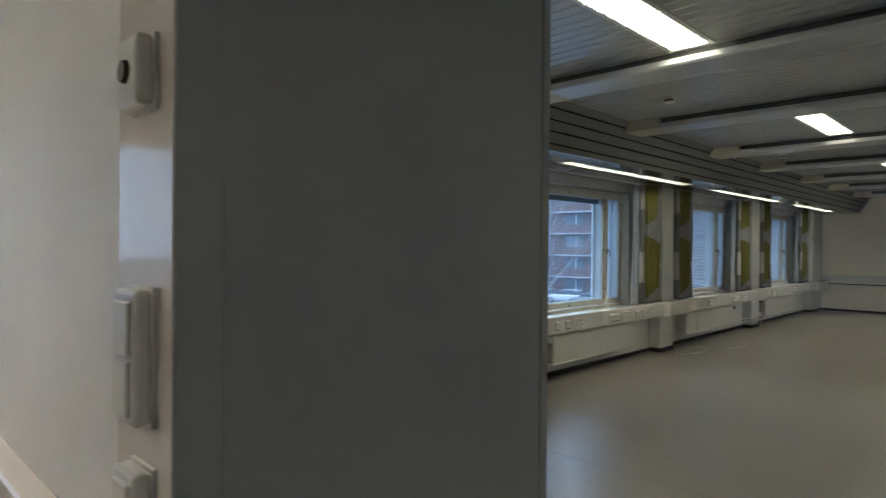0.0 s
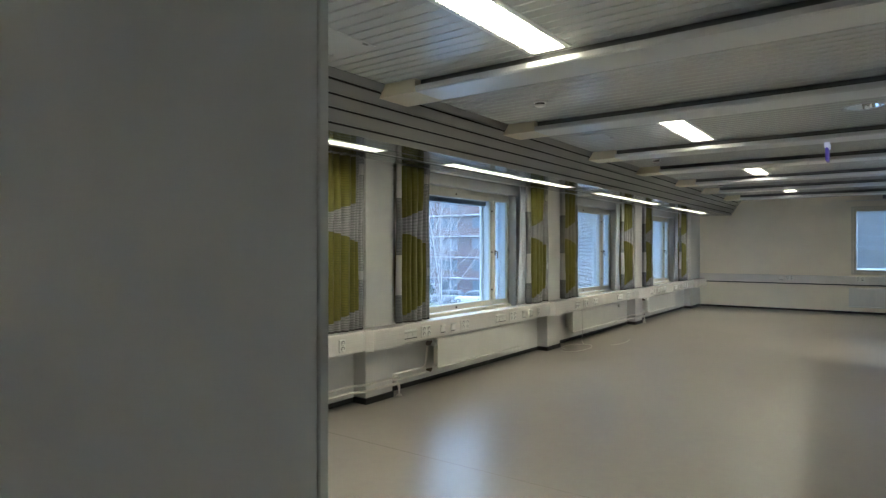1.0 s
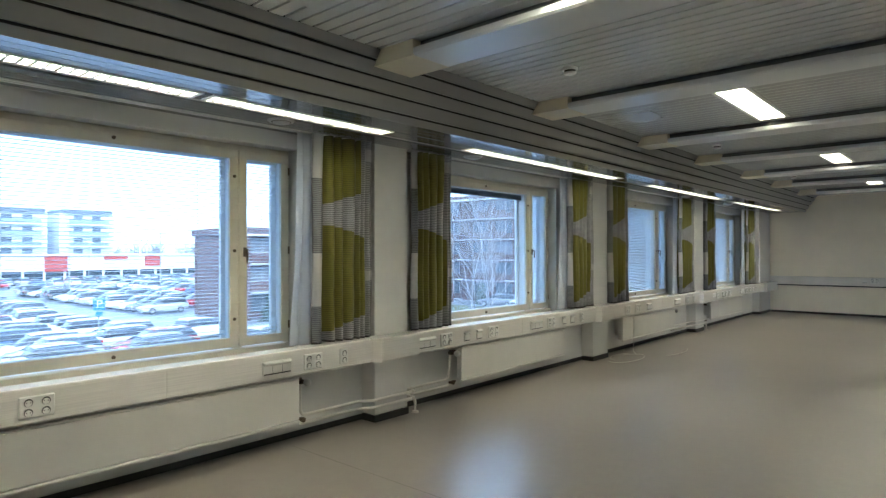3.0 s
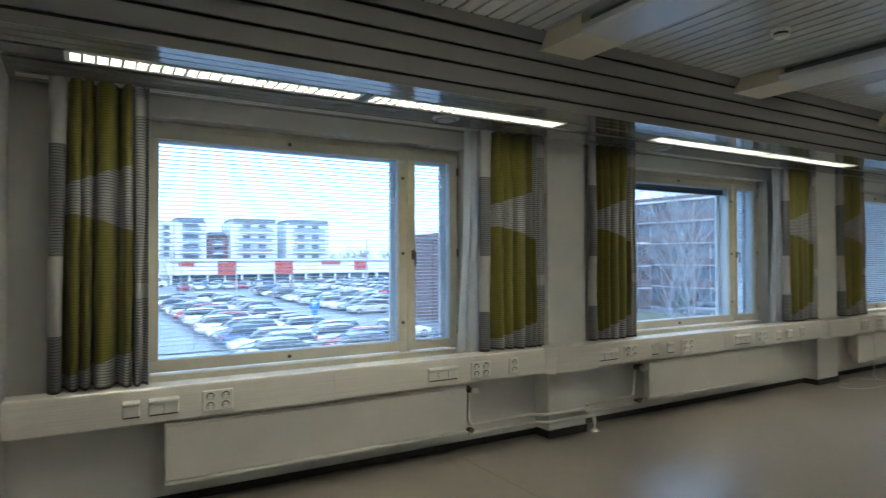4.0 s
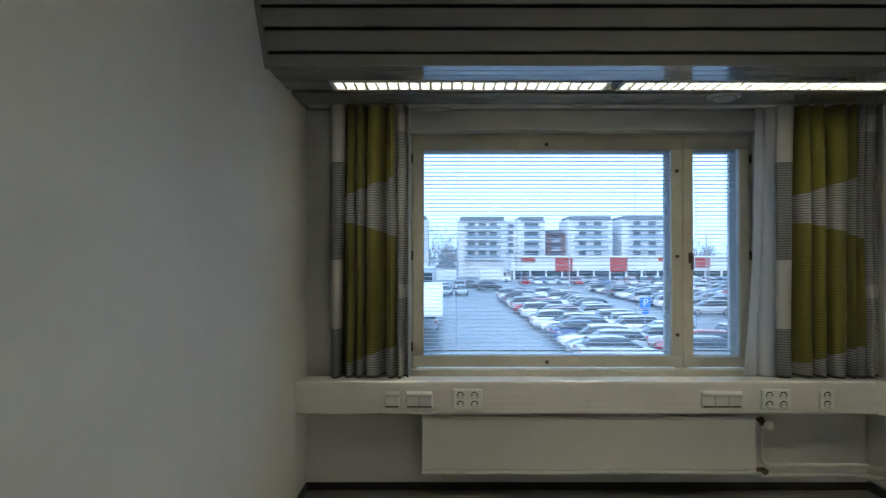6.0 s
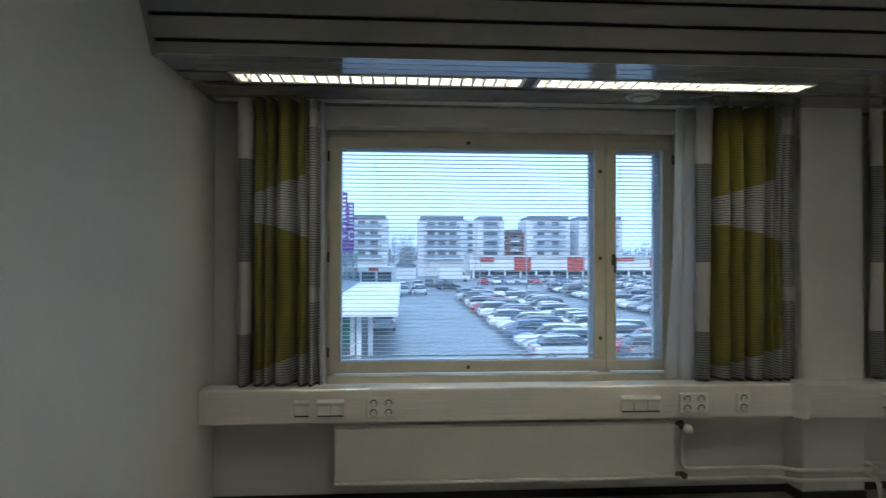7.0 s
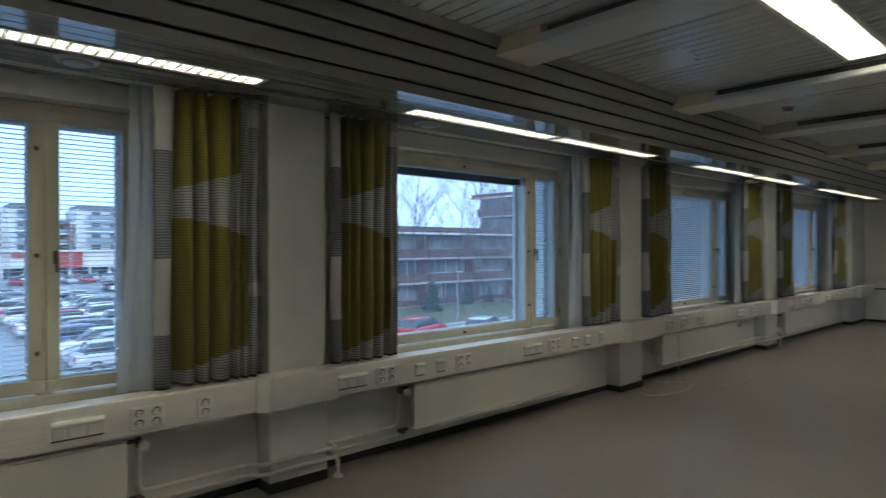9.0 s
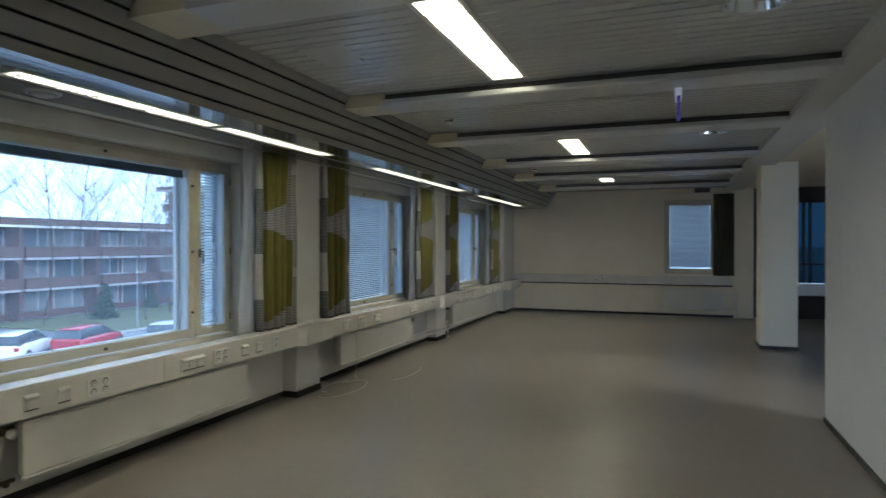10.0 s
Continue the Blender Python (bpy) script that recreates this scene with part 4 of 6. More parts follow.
t.matrix_basis = pose(FAR - 0.06, -4.43, 0.0, 0, 0, -90)
bm = B()
box(bm, FAR - 0.075, FAR - 0.045, -4.65, -3.15, 2.625, 2.645, 0.003)
tagged(obj("curtain_rail", bm, M_PLASTIC), "white curtain track over the narrow window", "curtain rail", "curtain rails")
t = thing("wall_vent", "dark metal air vent under the ceiling of the end wall", "vent")
bm = B()
box(bm, FAR - 0.05, FAR - 0.003, -4.17, -3.86, 2.66, 2.75, 0.004)
part("housing", bm, M_GRILLE, t)
for k in range(4):
    bm = B()
    box(bm, FAR - 0.056, FAR - 0.0505, -4.15, -3.88, 2.668 + k * 0.021, 2.677 + k * 0.021)
    part("slat", bm, M_HOLE, t)
bm = B()
box(bm, FAR - 0.06, FAR - 0.004, -5.0, -4.63, 0.0, 2.68, 0.006)
structure("pillar_end", bm, M_FAR, "narrow cream pier at the end of the end wall", "pillar")

M_TINT = glass("blue_tinted_glass", (0.006, 0.017, 0.026), 0.002)
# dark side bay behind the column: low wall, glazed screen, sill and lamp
# near-black colour stands for the shade inside the bay
M_BAYSHADE = paint("side_bay_shade", (0.030, 0.028, 0.027), 0.6, vary=0.15)
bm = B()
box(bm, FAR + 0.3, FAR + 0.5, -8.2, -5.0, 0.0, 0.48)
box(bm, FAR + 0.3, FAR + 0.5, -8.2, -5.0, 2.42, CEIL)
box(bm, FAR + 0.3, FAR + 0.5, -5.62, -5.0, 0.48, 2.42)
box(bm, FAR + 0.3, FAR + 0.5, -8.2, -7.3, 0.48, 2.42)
structure("wall_bay", bm, M_BAYSHADE, "wall of the side bay, its dimness painted near-black", "wall")
t = thing("window_6", "glazed screen with blue-lit panes and a pale sill", "window", "", "structure")
bm = B()
for yy in (-7.28, -6.72, -6.40, -6.10, -5.98, -5.66):
    box(bm, FAR + 0.34, FAR + 0.40, yy - 0.025, yy + 0.025, 0.74, 2.42, 0.003)
box(bm, FAR + 0.34, FAR + 0.40, -7.3, -5.62, 1.12, 1.16, 0.003)
part("window_frame", bm, M_BASE, t)
bm = B()
box(bm, FAR + 0.22, FAR + 0.42, -7.3, -5.62, 0.485, 0.735, 0.01)
part("window_sill", bm, M_SILL, t)
bm = B()
box(bm, FAR + 0.366, FAR + 0.37, -7.3, -5.62, 0.74, 2.42)
p = part("pane", bm, M_TINT, t)
p.visible_shadow = False
copy_thing(strip, pose(FAR - 0.6, -6.2, 2.738, 0, 0, 90))


# ---- small ceiling fittings ----
M_SATIN = paint("satin_silver_enamel", (0.88, 0.90, 0.93), 0.25, metal=0.3, vary=0.05, bump=0.0)


def downlight():
    """A round can let into the ceiling: a flange, a polished cone and two short tubes."""
    t = thing("downlight", "large round silver downlight let into the ceiling, unlit", "downlight", "downlights in the ceiling")
    seg = 40

    def turned(profile):
        bm = B()
        rings = [[bm.verts.new((r * math.cos(2 * math.pi * k / seg), r * math.sin(2 * math.pi * k / seg), z)) for k in range(seg)] for r, z in profile]
        for a, b in zip(rings, rings[1:]):
            for k in range(seg):
                bm.faces.new((a[k], b[k], b[(k + 1) % seg], a[(k + 1) % seg])).smooth = True
        return bm

    part("flange", turned(((0.172, -0.001), (0.170, -0.006), (0.156, -0.008), (0.150, -0.004), (0.149, 0.004))), M_SATIN, t, "white enamel flange")
    bm = turned(((0.1495, 0.002), (0.140, 0.040), (0.122, 0.080), (0.095, 0.115), (0.04, 0.125)))
    bm.verts.ensure_lookup_table()
    bm.faces.new(bm.verts[-seg:])
    part("reflector", bm, M_MIRROR, t, "polished silver cone")
    for k in range(2):
        bm = B()
        cyl(bm, (-0.07, -0.03 + 0.06 * k, 0.095), (0.07, -0.03 + 0.06 * k, 0.095), 0.012)
        part("bulb", bm, M_PLASTIC, t, "white compact tube")
    return t


M_MIRROR = paint("polished_reflector", (0.93, 0.95, 0.98), 0.14, metal=1.0, vary=0.02, bump=0.0)
dl = downlight()
dl.matrix_basis = pose(*DOWNLIGHTS[0], CEIL)
for lx, ly in DOWNLIGHTS[1:]:
    copy_thing(dl, pose(lx, ly, CEIL))


def smoke_detector():
    t = thing("smoke_detector", "small white round smoke detector with a dark gap", "smoke detector", "smoke detectors")
    bm = B()
    cyl(bm, (0, 0, 0), (0, 0, -0.018), 0.055, 0.052, 28)
    part("base", bm, M_PLASTIC, t)
    bm = B()
    cyl(bm, (0, 0, -0.018), (0, 0, -0.034), 0.040, 0.040, 28)
    part("chamber", bm, M_HOLE, t, "dark sensing gap")
    bm = B()
    cyl(bm, (0, 0, -0.034), (0, 0, -0.046), 0.048, 0.036, 28)
    part("cap", bm, M_PLASTIC, t)
    return t


sd = smoke_detector()
sd.matrix_basis = pose(3.85, -1.60, CEIL)
for lx in (7.83, 11.85):
    copy_thing(sd, pose(lx, -1.36, CEIL))


def hatch():
    t = thing("ceiling_hatch", "plain grey access panel let into the plank ceiling", "ceiling panel", "access panels")
    bm = B()
    box(bm, -0.20, 0.20, -0.16, 0.16, -0.006, 0.001, 0.002)
    part("panel", bm, M_PLANK, t)
    bm = B()
    box(bm, 0.10, 0.14, -0.155, -0.135, -0.0085, -0.0062)
    part("latch", bm, M_GRILLE, t)
    return t


hc = hatch()
hc.matrix_basis = pose(1.79, -1.27, CEIL)
for lx in (5.70, 9.65):
    copy_thing(hc, pose(lx, -1.33, CEIL))


M_VALVE = paint("air_valve_enamel", (0.40, 0.41, 0.40), 0.4, vary=0.06)


def soffit_vent():
    t = thing("air_valve", "round white air valve in the lowered ceiling", "air valve", "air valves over the windows")
    bm = B()
    cyl(bm, (0, 0, 0), (0, 0, -0.012), 0.095, 0.085, 32)
    part("ring", bm, M_VALVE, t)
    bm = B()
    cyl(bm, (0, 0, -0.0125), (0, 0, -0.014), 0.070, 0.070, 32)
    part("gap", bm, M_HOLE, t, "dark air gap")
    bm = B()
    cyl(bm, (0, 0, -0.0145), (0, 0, -0.024), 0.060, 0.050, 32)
    part("disc", bm, M_VALVE, t)
    return t


av = soffit_vent()
av.matrix_basis = pose(2.475, -0.09, SOFFIT)
for lx in (4.66, 10.40, 12.62):
    copy_thing(av, pose(lx, -0.07, SOFFIT))

# hanging exit sign, seen on its edge: a clear plate that carries the light of its lamp
t = thing("exit_sign", "thin edge-lit exit sign hanging from the ceiling", "sign")
bm = B()
box(bm, 6.93, 7.17, -3.462, -3.417, 2.60, 2.66, 0.006)
part("lamp_box", bm, glow("exit_lamp_light", (0.62, 0.70, 1.0), 0.2), t)
bm = B()
cyl(bm, (7.05, -3.4395, 2.66), (7.05, -3.4395, CEIL), 0.007, seg=10)
part("rod", bm, M_PLASTIC, t)
M_EXIT = glow("exit_plate_light", (0.28, 0.22, 1.0), 0.07)
M_EXIT.node_tree.nodes["Principled BSDF"].inputs["Base Color"].default_value = (0.08, 0.06, 0.30, 1)
bm = B()
box(bm, 6.93, 7.17, -3.452, -3.427, 2.46, 2.599, 0.002)
part("plate", bm, M_EXIT, t, "violet glowing acrylic plate")

# loose white cable on the floor below the third window
t = thing("loose_cable", "thin white cable lying in loops on the floor", "cable")
for k, (cx, cy, rx, ry, a0, a1) in enumerate(((7.92, -0.14, 0.42, 0.17, 150, 420), (8.88, -0.44, 0.40, 0.10, 190, 350), (8.02, -0.03, 0.30, 0.12, 20, 190))):
    bm = B()
    tube(bm, [(cx + rx * math.cos(radians(a0 + (a1 - a0) * i / 30)), cy + ry * math.sin(radians(a0 + (a1 - a0) * i / 30)), 0.0055) for i in range(31)], 0.0036, 6)
    part("loop", bm, M_CABLE, t)
bm = B()
tube(bm, rounded([(8.30, -0.11, 0.006), (8.42, 0.0, 0.02), (8.52, 0.025, 0.16), (8.50, 0.025, 0.53)], 0.08), 0.005, 6)
part("drop", bm, M_CABLE, t)

# ---- pier of the partition: panel front, corner profiles, switches ----
bm = B()
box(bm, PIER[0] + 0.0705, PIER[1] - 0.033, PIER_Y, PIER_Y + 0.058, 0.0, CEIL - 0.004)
structure("trim_panel", bm, M_PIER, "flat grey-white panel on the pier's end, darkened for its unlit side", "panel")
bm = B()
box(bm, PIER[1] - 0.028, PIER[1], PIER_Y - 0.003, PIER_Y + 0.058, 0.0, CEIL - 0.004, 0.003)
structure("trim_corner", bm, M_PIER, "pale corner profile of the pier, darkened for its unlit side", "trim")
bm = B()
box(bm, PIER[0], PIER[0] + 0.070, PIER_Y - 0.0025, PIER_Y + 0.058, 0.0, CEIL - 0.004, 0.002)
structure("trim_jamb", bm, M_PIER, "grey-white jamb strip of the pier, darkened for its unlit side", "trim")
M_GLOSS = paint("glossy_cream_laminate", (0.80, 0.745, 0.675), 0.10, vary=0.03, bump=0.01)
bm = B()
box(bm, PIER[0] - 0.004, PIER[0] - 0.0005, PIER_Y - 0.002, -2.795, 0.0, 2.2, 0.001)
structure("trim_casing", bm, M_GLOSS, "glossy cream casing strip with switches", "trim")


def wall_switch(h, key):
    t = thing("light_switch", "cream plastic %s on the glossy casing" % key, "switch", "switches on the casing")
    bm = B()
    prism(bm, [(-0.043, -h / 2), (0.043, -h / 2), (0.043, h / 2), (-0.043, h / 2)], "x", -0.006, 0.0)
    box(bm, -0.030, -0.0061, -0.040, 0.040, -h / 2 + 0.003, h / 2 - 0.003, 0.007, seg=2)
    part("cover", bm, M_PLASTIC, t)
    return t


for zc, h, key in ((1.748, 0.106, "round push switch"), (1.350, 0.195, "double rocker switch"), (1.148, 0.095, "rocker switch")):
    t = wall_switch(h, key)
    if "push" in key:
        bm = B()
        cyl(bm, (-0.0295, 0, 0), (-0.036, 0, 0), 0.017, 0.015, 20)
        part("button", bm, M_BRASS, t, "brown round button")
    else:
        n = 2 if h > 0.15 else 1
        for k in range(n):
            bm = B()
            box(bm, -0.036, -0.0295, -0.028, 0.028, -h / 2 + 0.016 + k * (h - 0.03) / n, -h / 2 + 0.012 + (k + 1) * (h - 0.03) / n, 0.003)
            part("rocker", bm, M_PLASTIC, t)
    t.matrix_basis = pose(PIER[0] - 0.0045, -2.912, zc)
t = thing("dado_trunking", "cream wall trunking at counter height in the entry room", "trunking")
bm = B()
box(bm, -0.81, PIER[0] + 0.008, -2.70, 0.10, 0.80, 1.0, 0.006)
part("duct", bm, M_GLOSS, t)


# ---- outside: cars ----
M_TYRE = paint("tyre_rubber", (0.02, 0.02, 0.02), 0.8, vary=0.2, bump=0.0)
M_RIM = paint("alloy_rim", (0.45, 0.46, 0.48), 0.3, metal=0.7, vary=0.05, bump=0.0)
M_AUTO_GLASS = paint("dark_car_glass", (0.055, 0.065, 0.08), 0.06, vary=0.05, bump=0.0)
M_TAIL = paint("red_tail_lamp", (0.45, 0.02, 0.02), 0.2, vary=0.05, bump=0.0)
M_HEAD = paint("clear_headlamp", (0.7, 0.72, 0.75), 0.1, vary=0.05, bump=0.0)
CAR_PAINTS = {
    "white": (0.80, 0.81, 0.83), "silver": (0.50, 0.53, 0.57), "grey": (0.17, 0.18, 0.20),
    "black": (0.025, 0.026, 0.03), "red": (0.42, 0.02, 0.03), "blue": (0.05, 0.10, 0.24)}


def loft(bm, sections, mi=0, mark=None):
    """Rings of points, joined one to the next, the ends closed."""
    rings = [[bm.verts.new(p) for p in ring] for ring in sections]
    n = len(rings[0])
    for r, (a, b) in enumerate(zip(rings, rings[1:])):
        for k in range(n):
            f = bm.faces.new((a[k], a[(k + 1) % n], b[(k + 1) % n], b[k]))
            f.material_index = mark(r, k) if mark else mi
            f.smooth = True
    for ring in (list(reversed(rings[0])), rings[-1]):
        bm.faces.new(ring).material_index = mi
    bmesh.ops.recalc_face_normals(bm, faces=bm.faces)
    return bm


def car(colour, estate=True):
    """A parked car, 4.5 m long along x, its nose at +x, standing on z = 0."""
    coat = paint("car_paint_" + colour, CAR_PAINTS[colour], 0.22, vary=0.04, bump=0.0, coat=0.5)
    shape = "estate" if estate else "hatchback"
    t = thing("parked_car", "%s %s car parked on the asphalt" % (colour, shape), "car", "cars in the car park")
    bm = B()
    secs = []
    for x, w, lo, hi in ((-2.25, 0.70, 0.42, 0.80), (-2.18, 0.82, 0.28, 0.94), (-1.6, 0.88, 0.22, 0.96), (-0.6, 0.90, 0.20, 0.93),
                         (0.6, 0.90, 0.20, 0.92), (1.1, 0.89, 0.20, 0.90), (1.8, 0.84, 0.22, 0.78), (2.15, 0.74, 0.28, 0.66), (2.25, 0.60, 0.38, 0.56)):
        secs.append([(x, -w * 0.86, lo), (x, -w, lo + 0.15), (x, -w, hi - 0.14), (x, -w * 0.86, hi), (x, w * 0.86, hi), (x, w, hi - 0.14), (x, w, lo + 0.15), (x, w * 0.86, lo)])
    loft(bm, secs)
    part("body", bm, coat, t)
    rear = -2.05 if estate else -1.75
    bm = B()
    secs = []
    for x, w, hi in ((rear - 0.10, 0.74, 0.97), (rear + 0.22, 0.62, 1.40), (-0.4, 0.64, 1.46), (0.25, 0.62, 1.42), (1.15, 0.76, 0.92)):
        lo = 0.90
        secs.append([(x, -0.78, lo), (x, -w, hi - 0.03), (x, -w + 0.08, hi), (x, w - 0.08, hi), (x, w, hi - 0.03), (x, 0.78, lo)])
    loft(bm, secs, 0)
    part("windows", bm, M_AUTO_GLASS, t, "dark tinted car windows")
    bm = B()
    secs = []
    for x, w, hi in ((rear + 0.16, 0.57, 1.395), (rear + 0.26, 0.60, 1.425), (-0.4, 0.615, 1.478), (0.25, 0.60, 1.438), (0.36, 0.57, 1.40)):
        secs.append([(x, -w, hi - 0.03), (x, -w + 0.06, hi), (x, w - 0.06, hi), (x, w, hi - 0.03)])
    loft(bm, secs)
    part("roof", bm, coat, t)
    for sx in (-1.35, 1.38):
        for sy in (-1, 1):
            bm = B()
            cyl(bm, (sx, sy * 0.70, 0.31), (sx, sy * 0.905, 0.31), 0.31, seg=14)
            wh = part("wheel", bm, M_TYRE, t, "black tyre")
            bm = B()
            cyl(bm, (sx, sy * 0.906, 0.31), (sx, sy * 0.915, 0.31), 0.20, 0.17, seg=10)
            part("rim", bm, M_RIM, wh, "alloy rim")
    for sy in (-1, 1):
        bm = B()
        box(bm, -2.262, -2.14, sy * 0.58, sy * 0.80, 0.66, 0.86, 0.02)
        part("tail_lamp", bm, M_TAIL, t, "red tail lamp")
        bm = B()
        box(bm, 1.98, 2.20, sy * 0.52, sy * 0.74, 0.56, 0.66, 0.02)
        part("headlamp", bm, M_HEAD, t, "clear headlamp")
    return t


rnd = random.Random(5)
stock = [car("white"), car("silver"), car("grey"), car("black"), car("red"), car("blue", False), car("white", False), car("silver", False)]
used = set()


def park(i, x, y, turn):
    m = pose(x, y, GROUND, 0, 0, turn)
    if i not in used:
        used.add(i)
        stock[i].matrix_basis = m
    else:
        copy_thing(stock[i], m)


FIRST_ROW = [7, 1, 0, 5, 2, 0, 6, 4, 1, 0, 2, 4, 1, 0, 7, 2, 3, 0, 1, 5]
for k, i in enumerate(FIRST_ROW):
    park(i, 10.3 + rnd.uniform(-0.15, 0.15), 29.6 + 2.62 * k, 180 if k % 3 else 0)
for row, (rx, y0, y1) in enumerate(((15.5, 40.6, 82), (26.5, 56, 96), (31.7, 57, 96), (42.5, 74, 112), (47.7, 76, 112), (58.5, 84, 112))):
    yy = y0
    while yy < y1:
        if rnd.random() < 0.93:
            i = rnd.choice([0, 0, 0, 1, 1, 2, 3, 4, 5, 6, 6, 7])
            park(i, rx + rnd.uniform(-0.2, 0.2), yy, rnd.choice((0, 180)))
        yy += 2.62
for k, i in enumerate((2, 4, 1, 0)):
    park(i, 15.5 + rnd.uniform(-0.15, 0.15), 29.4 + 2.62 * k, 180 if k % 2 else 0)
xx = 17.0
while xx < 66:
    for yy in (118.0, 127.0):
        if rnd.random() < 0.88:
            park(rnd.choice([0, 1, 2, 5, 6, 7, 1, 4]), xx, yy, 90 + rnd.choice((0, 180)))
    xx += 2.65
for i, cx, cy, a in ((0, 24.4, 28.2, 32), (4, 27.4, 27.0, 20), (7, 30.4, 24.2, 24), (2, 33.2, 22.6, 28), (1, 20.9, 29.0, 32), (2, 53.0, 35.0, 100), (7, 53.4, 31.5, 95),
                     (2, 52.4, 28.0, 100), (3, 53.2, 24.5, 92), (6, 20.4, 35.9, 10), (7, 1.3, 85.3, 262), (1, 3.7, 86.2, 266), (3, 8.6, 99.0, 20),
                     (7, -0.4, 44.5, 92), (2, -0.6, 72, 90), (6, 1.2, 97.0, 80), (0, 3.8, 103.0, 84), (2, 5.9, 109.0, 88)):
    park(i, cx, cy, a)


def box_van():
    """A white delivery van seen from its side, standing on z = 0."""
    t = thing("delivery_van", "white box van parked before the shops", "van")
    bm = B()
    box(bm, -3.4, 1.3, -1.05, 1.05, 0.55, 3.1, 0.06)
    part("cargo_box", bm, M_VAN, t)
    bm = B()
    prism(bm, [(1.32, 0.4), (3.4, 0.4), (3.4, 1.15), (2.75, 1.35), (2.1, 2.3), (1.32, 2.35)], "y", -0.98, 0.98)
    part("cab", bm, M_VAN, t)
    bm = B()
    prism(bm, [(1.75, 1.35), (2.6, 1.35), (2.05, 2.15), (1.75, 2.15)], "y", -1.0, 1.0)
    part("windows", bm, M_AUTO_GLASS, t, "dark side windows")
    for sx in (-2.2, 2.35):
        for sy in (-1, 1):
            bm = B()
            cyl(bm, (sx, sy * 0.72, 0.36), (sx, sy * 1.0, 0.36), 0.36, seg=14)
            part("wheel", bm, M_TYRE, t)
    return t


M_VAN = paint("white_van_paint", (0.80, 0.80, 0.80), 0.3, vary=0.05, bump=0.0)
box_van().matrix_basis = pose(12.4, 131.0, GROUND)

# ---- outside: lawn, canopy, container, banners, shopping centre ----
M_GRASS = paint("winter_grass", (0.125, 0.128, 0.058), 0.9, vary=0.4, scale=0.4, grain=30, bump=0.3)
bm = B()
prism(bm, [(32.0, GROUND), (51.0, GROUND), (51.0, GROUND + 0.12), (32.0, GROUND + 0.12)], "y", 31.0, 43.0)
prism(bm, [(40.0, GROUND), (51.0, GROUND), (51.0, GROUND + 0.12), (40.0, GROUND + 0.12)], "y", 6.0, 30.99)
tagged(obj("lawn", bm, M_GRASS), "yellowish-green winter lawn before the brick building", "lawn", kind="stuff")
M_KERB = paint("kerb_stone", (0.33, 0.33, 0.33), 0.8, vary=0.15)
bm = B()
box(bm, 31.7, 39.98, 30.7, 30.98, GROUND, GROUND + 0.15, 0.02)
structure("kerb", bm, M_KERB, "grey stone kerb along the lawn", "kerb")

M_WHITE = paint("white_sheet_metal", (0.78, 0.79, 0.80), 0.4, vary=0.06, scale=0.6)
M_FELT = paint("grey_blue_felt", (0.20, 0.23, 0.28), 0.7, vary=0.15, scale=0.8)
M_GREEN = paint("green_container_paint", (0.025, 0.25, 0.13), 0.5, vary=0.12)
t = thing("canopy", "flat white sheet metal canopy on white posts", "canopy")
bm = B()
prism(bm, [(-13.0, -1.62), (0.80, -1.62), (0.80, -1.38), (-13.0, -1.30)], "y", 28.8, 62.0)
part("roof", bm, M_WHITE, t)
bm = B()
prism(bm, [(-13.0, -1.28), (-3.4, -1.34), (-3.4, -1.26), (-8.0, -0.95), (-13.0, -1.0)], "y", 29.4, 61.5)
part("felt_cover", bm, M_FELT, t, "grey-blue felt roof cover")
for k in range(13):
    bm = B()
    box(bm, -3.3, 0.78, 30.5 + 2.3 * k, 30.58 + 2.3 * k, -1.40, -1.30)
    part("seam", bm, M_WHITE, t)
bm = B()
box(bm, -13.05, 0.88, 28.7, 28.79, -1.75, -1.30, 0.02)
box(bm, 0.81, 0.89, 28.79, 62.0, -1.75, -1.36, 0.02)
part("gutter", bm, M_WHITE, t)
for px, py in ((-1.32, 31.2), (-0.74, 32.2), (-1.75, 32.0), (-6.5, 30.6), (-11.8, 30.6), (-0.9, 46.0), (-0.9, 60.0), (-6.5, 60.0)):
    bm = B()
    box(bm, px - 0.13, px + 0.13, py - 0.13, py + 0.13, GROUND, -1.622, 0.02)
    part("post", bm, M_WHITE, t)
t = thing("waste_container", "dark green steel waste container under the canopy", "container")
bm = B()
prism(bm, [(-4.6, GROUND + 0.15), (-1.7, GROUND + 0.15), (-1.5, GROUND + 1.5), (-4.8, GROUND + 1.5)], "y", 35.5, 37.4)
part("tub", bm, M_GREEN, t)
bm = B()
box(bm, -4.9, -1.4, 35.4, 37.5, GROUND + 1.5, GROUND + 1.62, 0.03)
part("lid", bm, M_GREEN, t)
for px in (-4.3, -2.0):
    for py in (35.8, 37.1):
        bm = B()
        cyl(bm, (px, py - 0.05, GROUND + 0.08), (px, py + 0.05, GROUND + 0.08), 0.08)
        part("castor", bm, M_TYRE, t)

M_PURPLE = paint("purple_banner_sheet", (0.13, 0.018, 0.24), 0.5, vary=0.06, scale=0.8)
M_LETTER = paint("white_banner_print", (0.75, 0.75, 0.76), 0.5, vary=0.03)
M_YELLOW = paint("yellow_banner_print", (0.70, 0.48, 0.06), 0.5, vary=0.03)


